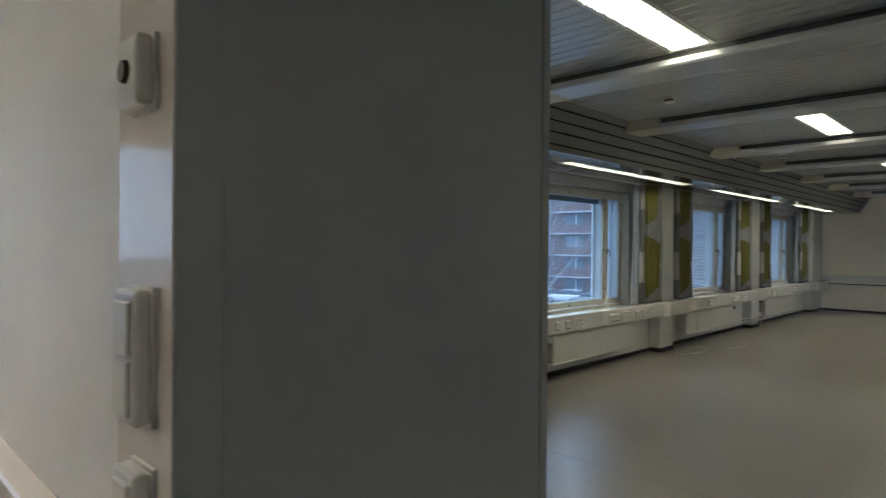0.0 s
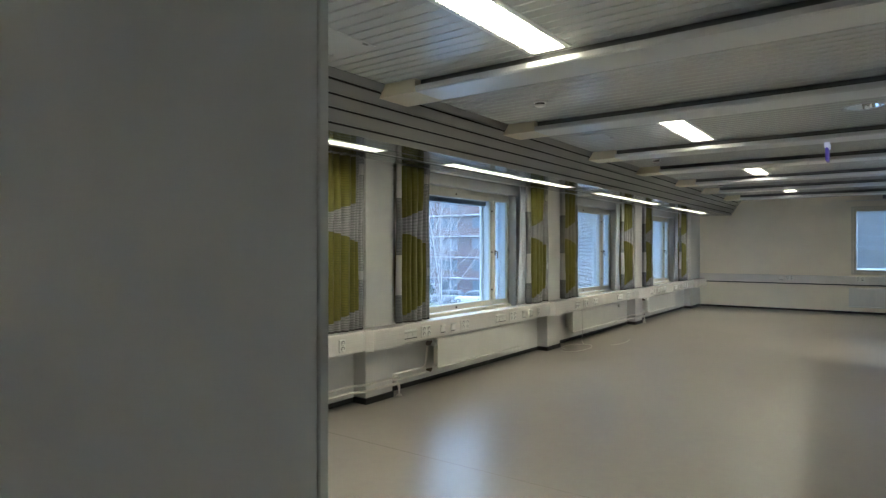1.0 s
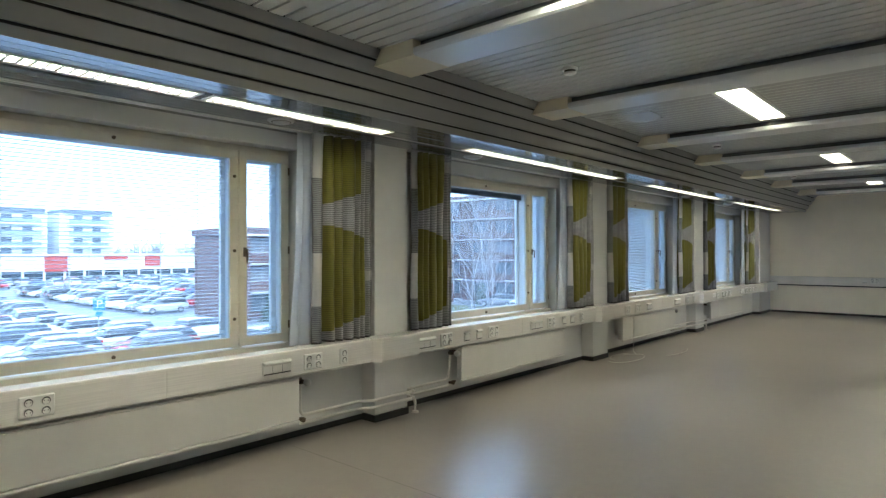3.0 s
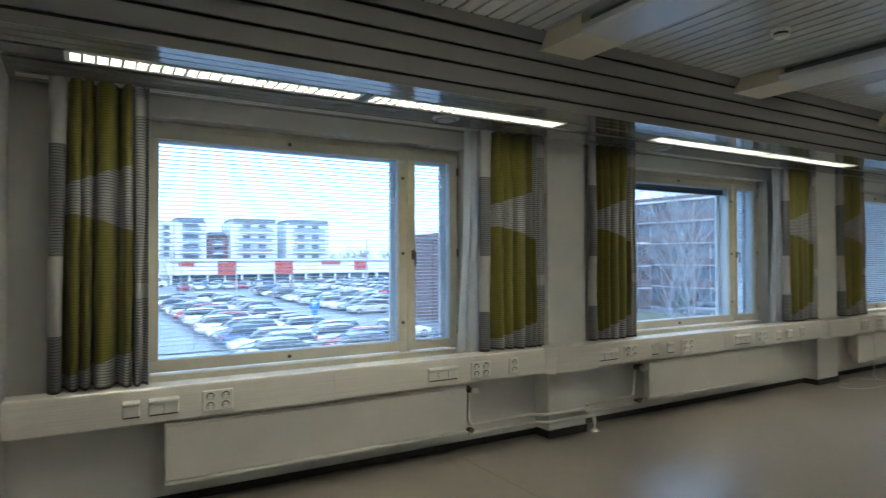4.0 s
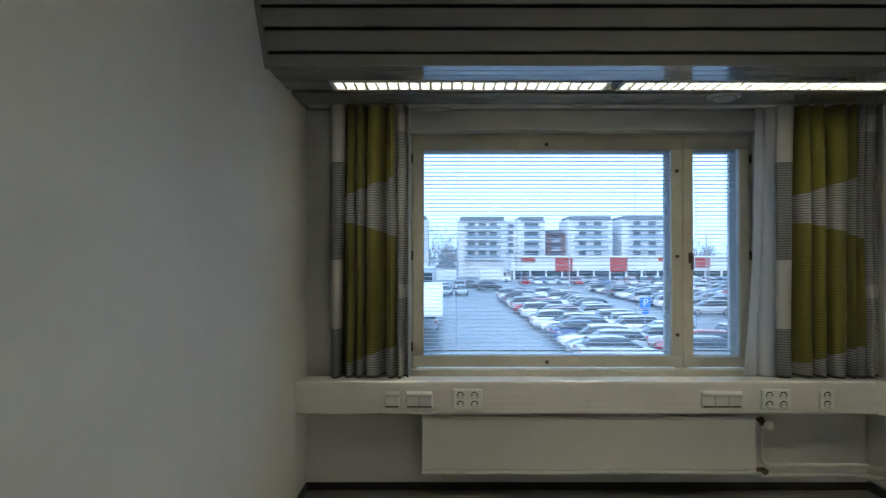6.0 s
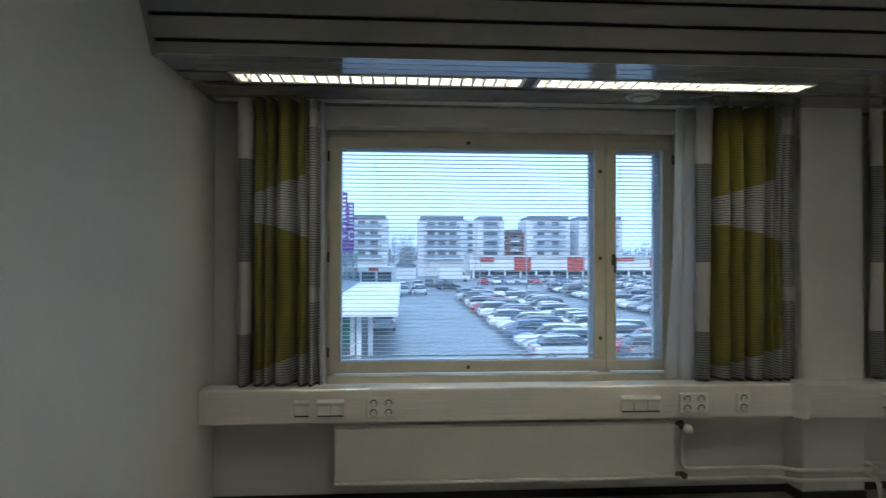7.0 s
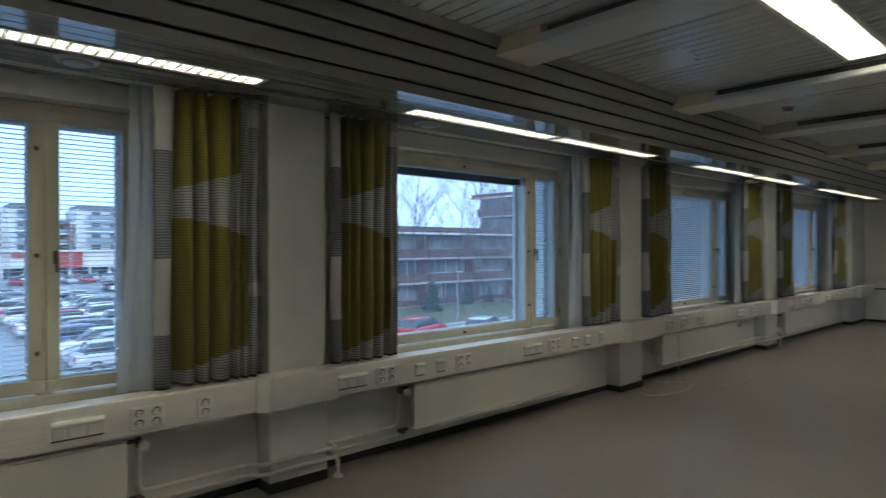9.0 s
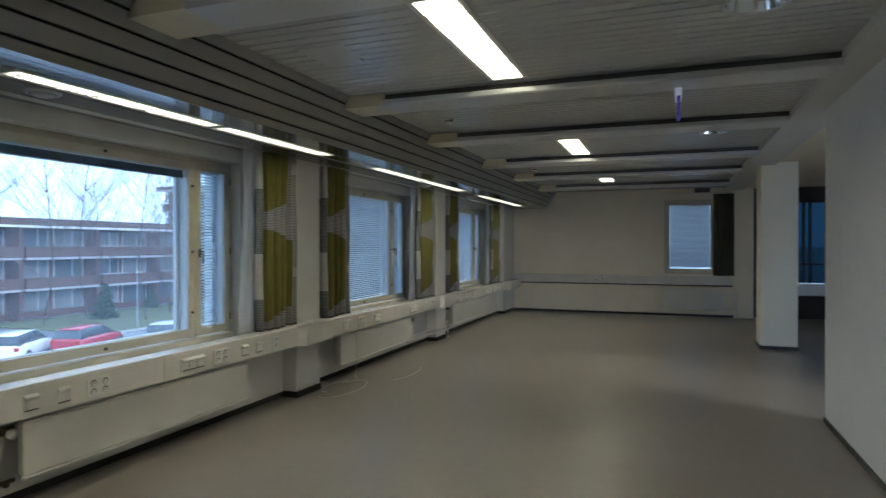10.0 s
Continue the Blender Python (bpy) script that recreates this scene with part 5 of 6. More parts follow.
def banner():
    """A tall sign: plain bars stand for its writing, a ring for its mark."""
    t = thing("sign_pylon", "tall purple sign pylon with white marks on a pole", "sign", "purple sign pylons")
    for px in (-0.47, 0.47):
        bm = B()
        cyl(bm, (px, 0.12, 0), (px, 0.12, 14.2), 0.06, seg=8)
        part("pole", bm, M_RIM, t)
    bm = B()
    box(bm, -0.59, 0.59, -0.06, 0.04, 6.15, 14.25, 0.02)
    part("panel", bm, M_PURPLE, t)
    for k in range(6):
        bm = B()
        box(bm, -0.16, 0.38, -0.085, -0.062, 10.75 + k * 0.56, 10.75 + k * 0.56 + 0.30)
        part("letter_bar", bm, M_LETTER, t, "white writing as plain bars")
    bm = B()
    seg = 28
    inner, outer = [], []
    for k in range(seg + 1):
        a = radians(40 + 280 * k / seg)
        inner.append(bm.verts.new((0.12 + 0.24 * math.cos(a), -0.07, 8.95 + 0.52 * math.sin(a))))
        outer.append(bm.verts.new((0.12 + 0.45 * math.cos(a), -0.07, 8.95 + 0.86 * math.sin(a))))
    for k in range(seg):
        bm.faces.new((inner[k], outer[k], outer[k + 1], inner[k + 1]))
    bmesh.ops.recalc_face_normals(bm, faces=bm.faces)
    res = bmesh.ops.extrude_face_region(bm, geom=bm.faces[:])
    bmesh.ops.translate(bm, verts=[v for v in res["geom"] if isinstance(v, bmesh.types.BMVert)], vec=(0, -0.02, 0))
    part("ring_mark", bm, M_LETTER, t, "white open ring")
    bm = B()
    box(bm, -0.57, -0.36, -0.085, -0.062, 6.9, 7.9, 0.01)
    part("patch", bm, M_YELLOW, t, "yellow patch")
    bm = B()
    box(bm, -0.59, 0.59, -0.083, -0.062, 10.28, 10.40)
    part("stripe", bm, M_LETTER, t, "white dividing stripe")
    return t


bn = banner()
bn.matrix_basis = pose(-6.35, 51.5, GROUND)
for bx, by in ((-6.69, 66.0), (-6.96, 80.0), (-7.34, 96.0)):
    copy_thing(bn, pose(bx, by, GROUND))

M_FACADE = paint("white_facade_panel", (0.74, 0.76, 0.78), 0.5, vary=0.08, scale=0.3)
M_BLUEGLASS = paint("facade_glass", (0.05, 0.075, 0.085), 0.08, vary=0.2, scale=0.2, bump=0.0)
M_TEAL = paint("teal_facade_glass", (0.10, 0.21, 0.21), 0.1, vary=0.25, scale=0.3, bump=0.0)
M_BLUE = paint("blue_sign_sheet", (0.02, 0.14, 0.38), 0.4, vary=0.05)
M_RED = paint("red_facade_panel", (0.42, 0.05, 0.03), 0.5, vary=0.1)
t = thing("shopping_centre", "long white panelled shopping centre with a glass base", "building")
bm = B()
box(bm, -45, -10.6, 46, 118, GROUND + 4.6, 10.2)
part("wall", bm, M_FACADE, t)
bm = B()
box(bm, -44, -10.9, 46.3, 117, GROUND, GROUND + 4.6)
part("glass_base", bm, M_BLUEGLASS, t, "dark glazed ground floor")
for k in range(13):
    bm = B()
    box(bm, -10.62, -10.5, 46.5 + k * 5.9, 46.62 + k * 5.9, GROUND, 10.15)
    part("pilaster", bm, M_WHITE, t)
for k in range(3):
    bm = B()
    box(bm, -10.6, -10.52, 46.1, 118, GROUND + 4.62 + k * 2.6, GROUND + 4.70 + k * 2.6)
    part("joint", bm, M_RIM, t)
for y0, y1, z0, z1, mt in ((59.3, 62.2, 6.4, 7.8, M_BLUE), (63.6, 65.0, 3.9, 5.8, M_RED)):
    bm = B()
    box(bm, -10.5, -10.1, y0, y1, z0, z1, 0.03)
    part("sign_box", bm, mt, t, "coloured sign box without writing")
t = thing("glass_entrance", "greenish glazed entrance hall beneath the sign pylons", "building")
for k, (by, edge) in enumerate(((51.8, -5.76), (66.3, -6.10), (80.3, -6.37), (96.3, -6.75))):
    bm = B()
    box(bm, -10.4, edge, by, by + 8, GROUND, GROUND + 6.1, 0.05)
    p = part("bay", bm, M_TEAL, t)
    for q in range(6):
        bm = B()
        box(bm, edge - 0.08 - q * 0.85, edge - q * 0.85, by - 0.06, by - 0.01, GROUND, GROUND + 6.1)
        part("mullion", bm, M_RIM, p)
    for q in range(3):
        bm = B()
        box(bm, -10.4, edge, by - 0.05, by - 0.012, GROUND + 1.9 + q * 1.4, GROUND + 1.96 + q * 1.4)
        part("transom", bm, M_RIM, p)
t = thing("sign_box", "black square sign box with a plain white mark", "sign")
bm = B()
box(bm, -7.15, -6.12, 66.02, 66.2, -0.98, 0.45, 0.02)
part("case", bm, M_TYRE, t)
bm = B()
box(bm, -6.86, -6.72, 65.99, 66.018, -0.68, 0.12)
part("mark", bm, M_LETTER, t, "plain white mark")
bm = B()
prism(bm, [(-6.70, -0.28), (-6.48, 0.12), (-6.34, 0.12), (-6.58, -0.28), (-6.34, -0.68), (-6.48, -0.68)], "y", 65.99, 66.018)
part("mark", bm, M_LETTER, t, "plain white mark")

# ---- outside: low shops and apartment blocks across the car park ----
t = thing("shop_row", "long low white shop building with red panels and columns", "building")
bm = B()
box(bm, 17.6, 92, 146, 160, GROUND + 2.1, 1.1)
part("fascia", bm, M_FACADE, t)
bm = B()
box(bm, 18, 91.5, 148, 159, GROUND, GROUND + 2.1)
part("shop_front", bm, M_BLUEGLASS, t, "dark shop windows")
bm = B()
box(bm, 17.4, 92.5, 145.2, 160.5, 1.1, 1.45)
part("roof", bm, M_WHITE, t)
for k in range(19):
    bm = B()
    box(bm, 18.2 + k * 3.9, 18.6 + k * 3.9, 146.2, 146.6, GROUND, GROUND + 2.1)
    part("column", bm, M_WHITE, t)
for x0, x1, z0, z1 in ((28.4, 32.5, -2.3, 1.05), (41.7, 46.0, -2.3, 1.05), (19.9, 23.3, -0.1, 0.86), (53.5, 58.5, 0.1, 0.9), (62.5, 66, -1.4, 0.9)):
    bm = B()
    box(bm, x0, x1, 145.6, 145.95, z0, z1)
    part("panel", bm, M_RED, t, "red facade panel")

M_RENDER = paint("pale_render", (0.62, 0.65, 0.69), 0.7, vary=0.08, scale=0.2)
M_RAIL = paint("balcony_glass_rail", (0.22, 0.28, 0.34), 0.2, vary=0.1, bump=0.0)
M_ROOF = paint("roof_felt", (0.15, 0.17, 0.20), 0.8, vary=0.15)
M_WINDOW = paint("far_window_glass", (0.10, 0.13, 0.16), 0.1, vary=0.2, bump=0.0)
M_REDBRICK = paint("red_brick_far", (0.20, 0.10, 0.09), 0.8, vary=0.15)


def apartment(x0, x1, y, floors, roofz, label, wall=M_RENDER):
    t = thing("apartment_building", label, "building", "apartment blocks beyond the car park")
    bm = B()
    box(bm, x0, x1, y, y + 13, GROUND, roofz)
    part("wall", bm, wall, t)
    bm = B()
    box(bm, x0 + 0.6, x1 - 0.6, y - 0.8, y + 12, roofz, roofz + 0.9)
    part("roof", bm, M_ROOF, t)
    h = (roofz - 0.6) / floors
    for f in range(floors):
        z = 0.6 + f * h
        bm = B()
        box(bm, x0 + 1.6, x1 - 1.6, y - 1.6, y - 1.5, z + 0.05, z + 1.0)
        bal = part("balcony", bm, M_RAIL, t, "grey glass balcony rail")
        bm = B()
        box(bm, x0 + 1.4, x1 - 1.4, y - 1.62, y - 0.01, z - 0.18, z + 0.04)
        part("slab", bm, M_WHITE, bal, "white balcony slab")
        n = max(2, int((x1 - x0 - 3.5) / 3.0))
        for k in range(n):
            wx = x0 + 2.0 + (x1 - x0 - 4.0) * (k + 0.5) / n
            bm = B()
            box(bm, wx - 1.0, wx + 1.0, y - 0.05, y + 0.02, z + 0.3, z + h - 0.6)
            part("window", bm, M_WINDOW, t)
    return t


apartment(-17.0, -3.0, 162, 4, 11.3, "pale five-storey apartment block with grey balconies")
apartment(5.3, 18.4, 166, 4, 11.3, "pale apartment block with grey glass balconies")
apartment(21.6, 29.3, 166, 4, 11.3, "pale apartment block with grey glass balconies")
apartment(29.9, 35.1, 168, 3, 7.8, "red-brown brick stair block between pale houses", M_REDBRICK)
apartment(35.3, 47.6, 165, 4, 11.4, "pale apartment block with grey glass balconies")
apartment(50.2, 62.6, 165, 4, 11.5, "pale apartment block with grey glass balconies")
t = thing("stair_tower", "narrow pale stair tower with dark windows between the houses", "building")
bm = B()
box(bm, 18.42, 21.58, 168, 178, GROUND, 11.2)
part("wall", bm, M_RENDER, t)
for f in range(6):
    bm = B()
    box(bm, 19.3, 20.7, 167.94, 168.02, 0.4 + 1.75 * f, 1.5 + 1.75 * f)
    part("window", bm, M_WINDOW, t)
t = thing("small_house", "small white house with a dark gabled roof", "building")
bm = B()
box(bm, -0.6, 4.2, 143, 151, GROUND, -1.35)
part("wall", bm, M_WHITE, t)
bm = B()
prism(bm, [(-1.0, -1.35), (4.6, -1.35), (1.75, 1.35)], "y", 142.6, 151.4)
part("roof", bm, M_ROOF, t)
t = thing("corner_shop", "low dark-glazed shop with a pale fascia and a red sign", "building")
bm = B()
box(bm, -14, -0.8, 120.3, 130, GROUND, -1.95)
part("glass_front", bm, M_BLUEGLASS, t)
bm = B()
box(bm, -14.2, -0.6, 120, 130.2, -1.94, -0.95, 0.03)
part("fascia", bm, M_FACADE, t)
bm = B()
box(bm, -5.7, -3.8, 119.9, 119.99, -1.7, -1.0)
part("panel", bm, M_RED, t, "red sign panel without writing")
for k in range(5):
    bm = B()
    box(bm, -13.8 + k * 3.15, -13.45 + k * 3.15, 120.05, 120.29, GROUND, -1.95)
    part("column", bm, M_WHITE, t)

# ---- outside: brick building ----
M_BRICK = paint("brown_red_brick", (0.125, 0.072, 0.066), 0.85, vary=0.2, scale=0.8, grain=12, bump=0.3)
M_PALEPANE = paint("curtained_window_glass", (0.20, 0.22, 0.25), 0.12, vary=0.3, scale=0.7, bump=0.0)
M_EDGE = paint("slab_edge_paint", (0.42, 0.43, 0.45), 0.6, vary=0.12, scale=0.5)
STOREY = 2.45
t = thing("brick_building", "three-storey brown brick apartment building with white balcony edges", "building")
t.matrix_basis = pose(28.0, 44.7, GROUND)
L = 27.0
bm = B()
box(bm, 0, L, 0, 7.6, 0, 7.35)
part("wall", bm, M_BRICK, t)
bm = B()
box(bm, -0.2, L + 0.2, -1.5, 7.8, 7.36, 8.0)
part("roof", bm, M_BRICK, t, "flat roof with a brick edge")
bm = B()
box(bm, -0.25, L + 0.25, -1.56, -1.45, 7.24, 7.42)
part("eave", bm, M_WHITE, t, "white eave strip")
for f in range(3):
    z = STOREY * f
    for k in range(4):
        a = 0.5 + k * 6.8
        if f:
            bm = B()
            box(bm, a, a + 6.3, -1.5, -1.38, z, z + 0.86)
            bal = part("balcony", bm, M_BRICK, t, "brick balcony parapet")
            bm = B()
            box(bm, a - 0.05, a + 6.35, -1.58, -0.02, z - 0.17, z - 0.005)
            part("slab", bm, M_EDGE, bal, "white slab edge")
            if k != 1:
                bm = B()
                box(bm, a - 0.02, a + (4.2 if k % 2 else 2.6), -1.56, -1.33, z + 0.87, z + 0.95)
                part("coping", bm, M_EDGE, bal, "white coping")
        for q, (wx, ww) in enumerate(((a + 0.6, 2.2), (a + 3.4, 2.6))):
            bm = B()
            box(bm, wx, wx + ww, -0.06, 0.02, z + 0.6, z + 2.1)
            wdw = part("window", bm, M_PALEPANE if (f + k + q) % 3 else M_WINDOW, t)
            bm = B()
            for p0, p1 in ((wx - 0.08, wx), (wx + ww, wx + ww + 0.08), (wx + ww * 0.6, wx + ww * 0.6 + 0.08)):
                box(bm, p0, p1, -0.09, 0.02, z + 0.55, z + 2.15)
            part("frame", bm, M_EDGE, wdw, "white window frame")
for q in range(5):
    bm = B()
    box(bm, 0.1 + q * 6.7, 0.4 + q * 6.7, -1.5, -0.01, 0, 7.24)
    part("fin_wall", bm, M_BRICK, t)
t = thing("brick_building", "tall brown brick apartment block with white slab edges", "building")
t.matrix_basis = pose(57.5, 51.0, GROUND, 0, 0, -88)
bm = B()
box(bm, 0, 46, 0, 12, 0, 12.0)
part("wall", bm, M_BRICK, t)
bm = B()
box(bm, -0.3, 46.3, -1.4, 12.3, 12.01, 12.5)
part("roof", bm, M_BRICK, t, "flat roof with a brick edge")
bm = B()
box(bm, -0.32, 46.32, -1.45, -1.41, 11.9, 12.1)
part("eave", bm, M_WHITE, t, "white eave strip")
for f in range(5):
    z = 2.4 * f
    for k in range(6):
        a = 0.5 + k * 7.6
        bm = B()
        box(bm, a, a + 6.8, -1.3, -0.02, z + 0.05, z + 0.16)
        part("slab", bm, M_EDGE, t, "white slab edge")
        bm = B()
        box(bm, a, a + 6.0, -1.3, -1.18, z + 0.165, z + 1.0)
        part("balcony", bm, M_BRICK, t, "brick balcony parapet")
        for q, wx in enumerate((a + 0.6, a + 3.9)):
            bm = B()
            box(bm, wx, wx + 2.2, -0.06, 0.02, z + 0.8, z + 2.2)
            wdw = part("window", bm, M_PALEPANE if (f * 2 + k + q) % 3 == 0 else M_WINDOW, t)
            bm = B()
            box(bm, wx + 1.3, wx + 1.42, -0.09, 0.01, z + 0.75, z + 2.25)
            part("frame", bm, M_EDGE, wdw, "white window bar")

# ---- outside: poles and signs ----
M_SIGNBLUE = paint("blue_road_sign", (0.01, 0.16, 0.55), 0.35, vary=0.03)
t = thing("parking_sign", "square blue parking sign with a white letter on a post", "road sign")
bm = B()
cyl(bm, (14.4, 37.4, GROUND), (14.4, 37.4, -1.3), 0.04, seg=10)
part("post", bm, M_RIM, t)
bm = B()
box(bm, 14.05, 14.75, 37.30, 37.34, -2.05, -1.32, 0.01)
part("plate", bm, M_SIGNBLUE, t)
bm = B()
box(bm, 14.20, 14.60, 37.30, 37.33, -2.42, -2.12, 0.01)
part("lower_plate", bm, M_SIGNBLUE, t)
txt = bpy.data.curves.new("letter", "FONT")
txt.body = "P"
txt.size = 0.72
txt.extrude = 0.004
txt.align_x, txt.align_y = "CENTER", "CENTER"
ob = new("letter", txt)
txt.materials.append(M_LETTER)
ob.parent = t
ob.matrix_basis = pose(14.4, 37.29, -1.685, 90, 0, 0)


def lot_lamp():
    t = thing("street_lamp", "slim grey street lamp post with a flat head", "street lamp", "street lamps outside")
    bm = B()
    cyl(bm, (0, 0, 0), (0, 0, 8.0), 0.09, 0.05, 10)
    part("pole", bm, M_RIM, t)
    bm = B()
    box(bm, -0.12, 0.9, -0.12, 0.12, 7.95, 8.06, 0.02)
    part("head", bm, M_WHITE, t)
    return t


ll = lot_lamp()
ll.matrix_basis = pose(13.0, 55.0, GROUND)
for lx, ly in ((29.1, 62.0), (29.1, 90.0), (45.0, 98.0), (12.9, 90.0), (45.0, 130.0)):
    copy_thing(ll, pose(lx, ly, GROUND))
copy_thing(ll, pose(35.6, 32.3, GROUND + 0.1) @ Matrix.Scale(0.48, 4))

# ---- outside: bare trees and hedge ----
M_BARK = paint("birch_bark", (0.24, 0.235, 0.23), 0.8, vary=0.4, scale=6.0, grain=40, bump=0.3)
M_TWIG = paint("bare_twigs", (0.13, 0.115, 0.105), 0.9, vary=0.2, bump=0.0)
M_BIRCHTWIG = paint("pale_birch_twigs", (0.22, 0.215, 0.215), 0.8, vary=0.2, bump=0.0)
M_BARKD = paint("dark_bark", (0.085, 0.075, 0.068), 0.9, vary=0.3, scale=6.0, grain=40, bump=0.3)


def bare_tree(height, seed, bark, depth, label, droop=0.0, girth=0.006, spread=1.0, twig=None, fine=0.5):
    """A tapered trunk with limbs that fork into ever finer, slightly bent twigs."""
    rnd = random.Random(seed)
    t = thing("bare_tree", label, "tree", "bare trees outside")
    trunk, twigs = B(), B()

    def limb(p, d, length, r, level):
        n = 4
        pts, q = [p.copy()], p.copy()
        for k in range(n):
            d = (d + Vector((rnd.uniform(-1, 1), rnd.uniform(-1, 1), rnd.uniform(-0.6, 0.8) - droop * level)) * 0.14).normalized()
            q = q + d * (length / n)
            pts.append(q.copy())
        bm = trunk if level == 0 else twigs
        seg = 8 if level == 0 else (5 if level == 1 else 3)
        rings = []
        for k, c in enumerate(pts):
            rr = r * (1 - 0.6 * k / n)
            dd = (pts[min(k + 1, n)] - pts[max(k - 1, 0)]).normalized()
            s = dd.cross(Vector((0.3, 0.9, 0.2))).normalized()
            u = s.cross(dd)
            rings.append([bm.verts.new(c + rr * (math.cos(2 * math.pi * a / seg) * s + math.sin(2 * math.pi * a / seg) * u)) for a in range(seg)])
        for a, b in zip(rings, rings[1:]):
            for k in range(seg):
                bm.faces.new((a[k], a[(k + 1) % seg], b[(k + 1) % seg], b[k]))
        if level >= depth:
            return
        kids = (11, 7, 6, 5)[min(level, 3)]
        for k in range(kids):
            f = (0.25 if level == 0 else 0.15) + (0.75 if level == 0 else 0.85) * (k + rnd.random() * 0.6) / kids
            i = min(int(f * n), n - 1)
            base = pts[i].lerp(pts[i + 1], f * n - i)
            a = rnd.uniform(0, 2 * math.pi)
            up = rnd.uniform(0.25, 0.9)
            side = Vector((math.cos(a), math.sin(a), up)).normalized()
            nd = (side + d * 0.55).normalized()
            limb(base, nd, length * rnd.uniform(0.38, 0.58) * (1.1 - 0.45 * f) * (spread if level == 0 else 1.0), r * (1 - 0.6 * f) * fine, level + 1)

    limb(Vector((0, 0, 0)), Vector((0, 0, 1)), height, height * girth, 0)
    for f in trunk.faces:
        f.smooth = True
    part("trunk", trunk, bark, t)
    part("crown", twigs, twig or M_TWIG, t)
    return t


near = bare_tree(8.8, 3, M_BARK, 4, "bare white-barked birch with thin drooping twigs", 0.06, 0.0050, 1.3, M_BIRCHTWIG, 0.55)
near.matrix_basis = pose(18.6, 10.2, GROUND, 0, 0, 40)
copy_thing(near, pose(21.5, 13.8, GROUND, 0, 0, 150))
copy_thing(near, pose(25.5, 15.2, GROUND, 0, 0, 260))
mid = bare_tree(11.5, 8, M_BARKD, 4, "bare spreading tree before the brick building", 0.02, 0.0058, 1.4, None, 0.60)
mid.matrix_basis = pose(38.6, 34.6, GROUND)
for tx, ty, a, s in ((43.5, 37.0, 70, 1.15), (49.5, 40.2, 160, 1.05), (34.0, 39.5, 220, 1.05), (47.0, 33.5, 300, 1.15), (38.0, 40.0, 20, 1.1), (44.0, 61.5, 20, 1.2), (57.0, 62.0, 190, 1.25), (5.9, 124.0, 40, 0.45), (17.6, 136.0, 160, 0.55), (74.0, 128.0, 10, 1), (80.0, 135.0, 90, 1), (88.0, 130.0, 190, 1), (1.0, 170.0, 50, 1.0), (-1.5, 172.0, 150, 1.0), (3.0, 176.0, 250, 1.1)):
    copy_thing(mid, pose(tx, ty, GROUND, 0, 0, a) @ Matrix.Scale(s, 4))


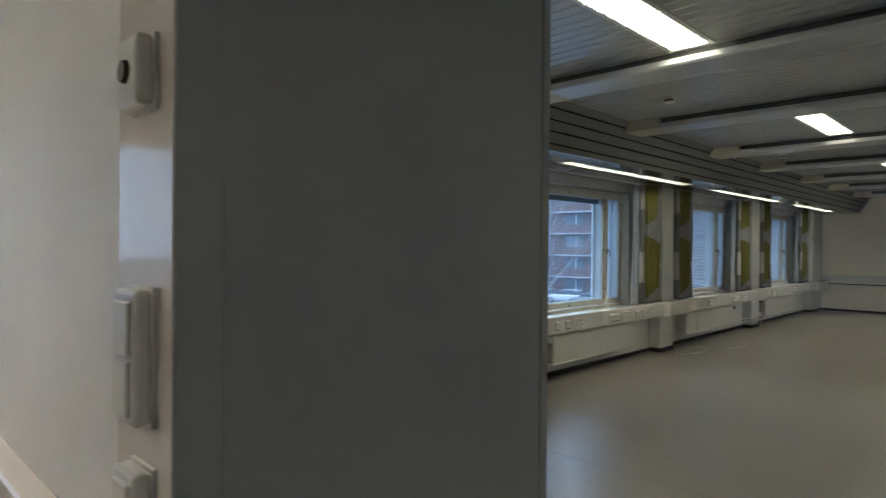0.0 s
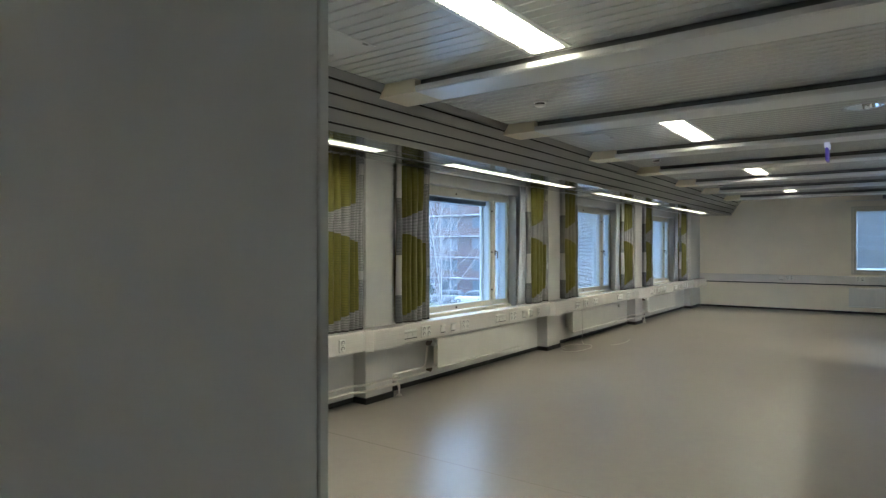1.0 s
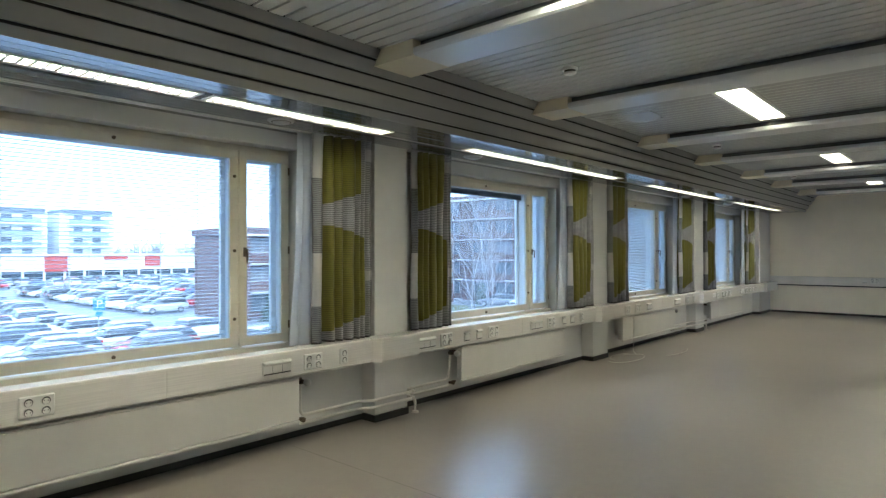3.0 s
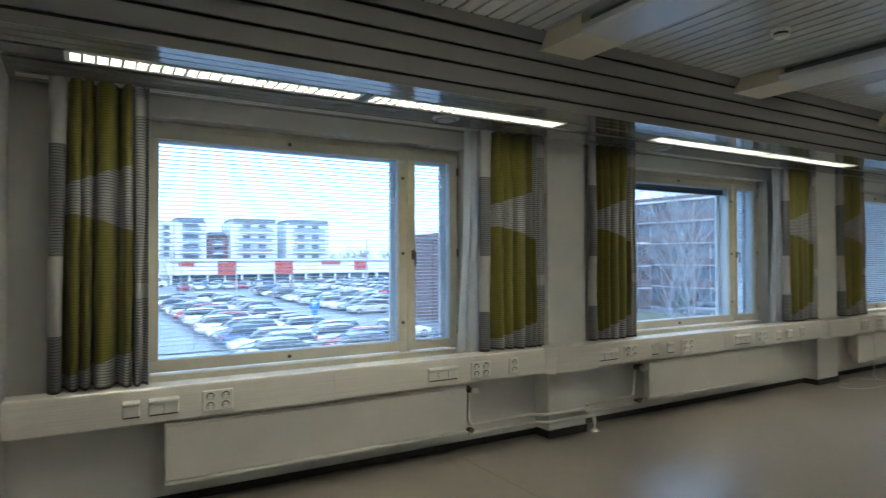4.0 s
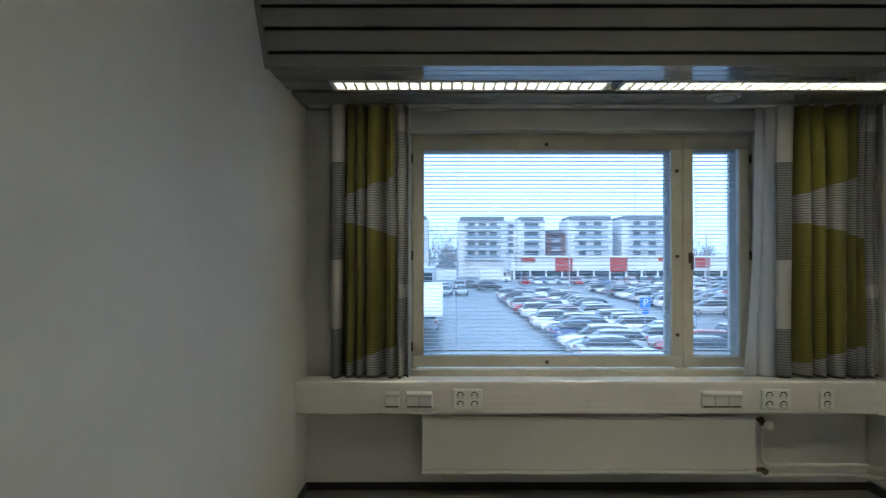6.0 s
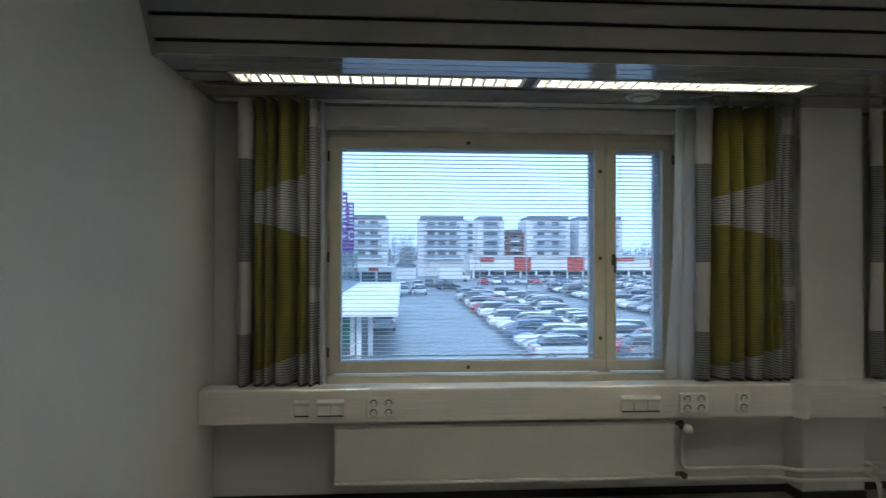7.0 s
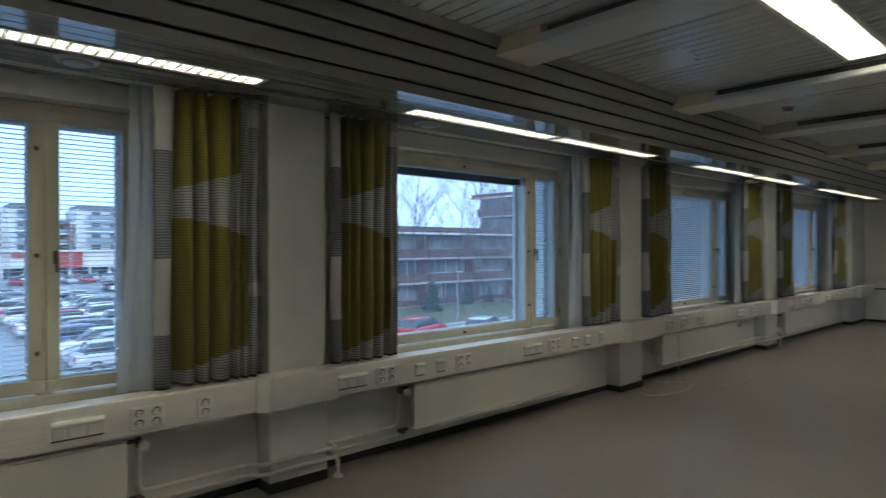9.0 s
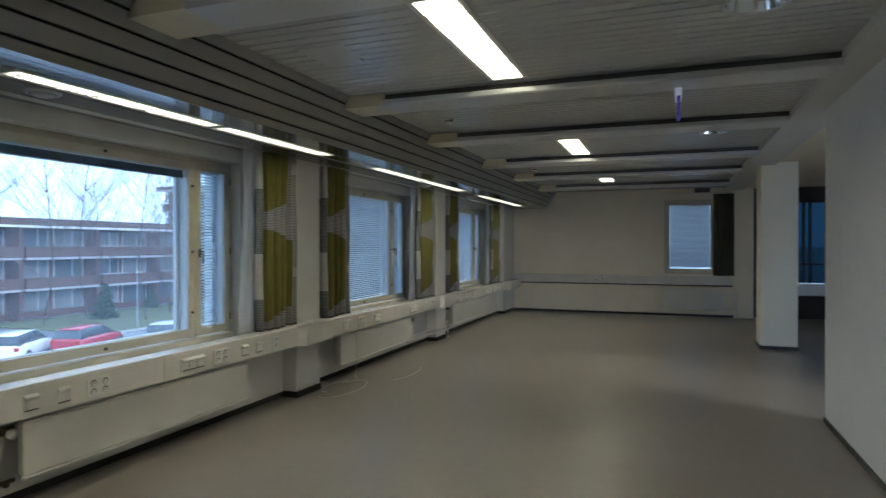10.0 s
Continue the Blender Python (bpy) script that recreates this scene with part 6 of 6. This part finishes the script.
def shrub(seed):
    rnd = random.Random(seed)
    t = thing("shrub", "dense dark evergreen shrub by the brick building", "shrub", "shrubs outside")
    bm = B()
    # boughs of uneven reach round a leader, thinning towards the top
    for k in range(1500):
        h = rnd.random() ** 1.4
        a = rnd.uniform(0, 2 * math.pi)
        reach = (1.25 * (1 - h) ** 0.75 + 0.08) * (0.75 + 0.25 * math.sin(5 * a + 9 * h) + 0.2 * math.sin(23 * h + 2 * a)) * rnd.uniform(0.45, 1.08)
        p = Vector((math.cos(a) * reach, math.sin(a) * reach, 0.15 + 3.4 * h - 0.15 * reach))
        q = Euler((rnd.uniform(0, 6), rnd.uniform(0, 6), rnd.uniform(0, 6))).to_matrix()
        c = [bm.verts.new(p + q @ Vector(w)) for w in ((-0.13, -0.09, 0), (0.13, -0.09, 0.03), (0.13, 0.09, 0), (-0.13, 0.09, 0.03))]
        bm.faces.new(c)
    part("foliage", bm, M_SHRUB, t)
    bm = B()
    cyl(bm, (0, 0, 0), (0, 0, 2.6), 0.09, 0.03, 8)
    part("stem", bm, M_BARKD, t)
    return t


M_SHRUB = paint("evergreen_leaves", (0.03, 0.055, 0.025), 0.8, vary=0.4, scale=2.0, bump=0.0)
sh = shrub(4)
sh.matrix_basis = pose(38.2, 38.4, GROUND) @ Matrix.Scale(0.8, 4)
for tx, ty, a, s in ((46.0, 41.8, 120, 0.7), (49.0, 41.5, 200, 0.6), (29.5, 41.8, 300, 0.9), (54.5, 38.5, 40, 0.9), (54.3, 21.0, 80, 0.9)):
    copy_thing(sh, pose(tx, ty, GROUND, 0, 0, a) @ Matrix.Scale(s, 4))

# far woods along the horizon: sprays of thin bare twigs
M_FARTWIG = paint("hazy_far_twigs", (0.20, 0.205, 0.22), 0.9, vary=0.15, bump=0.0)
rnd = random.Random(9)
bm = B()
for k in range(320):
    a = radians(rnd.uniform(40, 115))
    d = rnd.uniform(230, 330)
    cx, cy, hh = d * math.cos(a), d * math.sin(a), rnd.uniform(8, 14)
    for q in range(46):
        z0 = hh * rnd.uniform(0.15, 0.75)
        ox, oy = rnd.gauss(0, 1.3), rnd.gauss(0, 1.3)
        ln_ = rnd.uniform(1.5, 4.0)
        top = Vector((cx + ox * 1.8, cy + oy * 1.8, GROUND + min(z0 + ln_, hh)))
        foot = Vector((cx + ox, cy + oy, GROUND + z0))
        wd = Vector((-math.sin(a), math.cos(a), 0)) * rnd.uniform(0.06, 0.14)
        bm.faces.new([bm.verts.new(p) for p in (foot - wd, foot + wd, top)])
    bole = Vector((-math.sin(a), math.cos(a), 0)) * 0.18
    low, high = Vector((cx, cy, GROUND)), Vector((cx, cy, GROUND + hh * 0.7))
    bm.faces.new([bm.verts.new(p) for p in (low - bole, low + bole, high)])
tagged(obj("far_woods", bm, M_FARTWIG), "hazy grey bare woods along the horizon", "woods", kind="stuff")
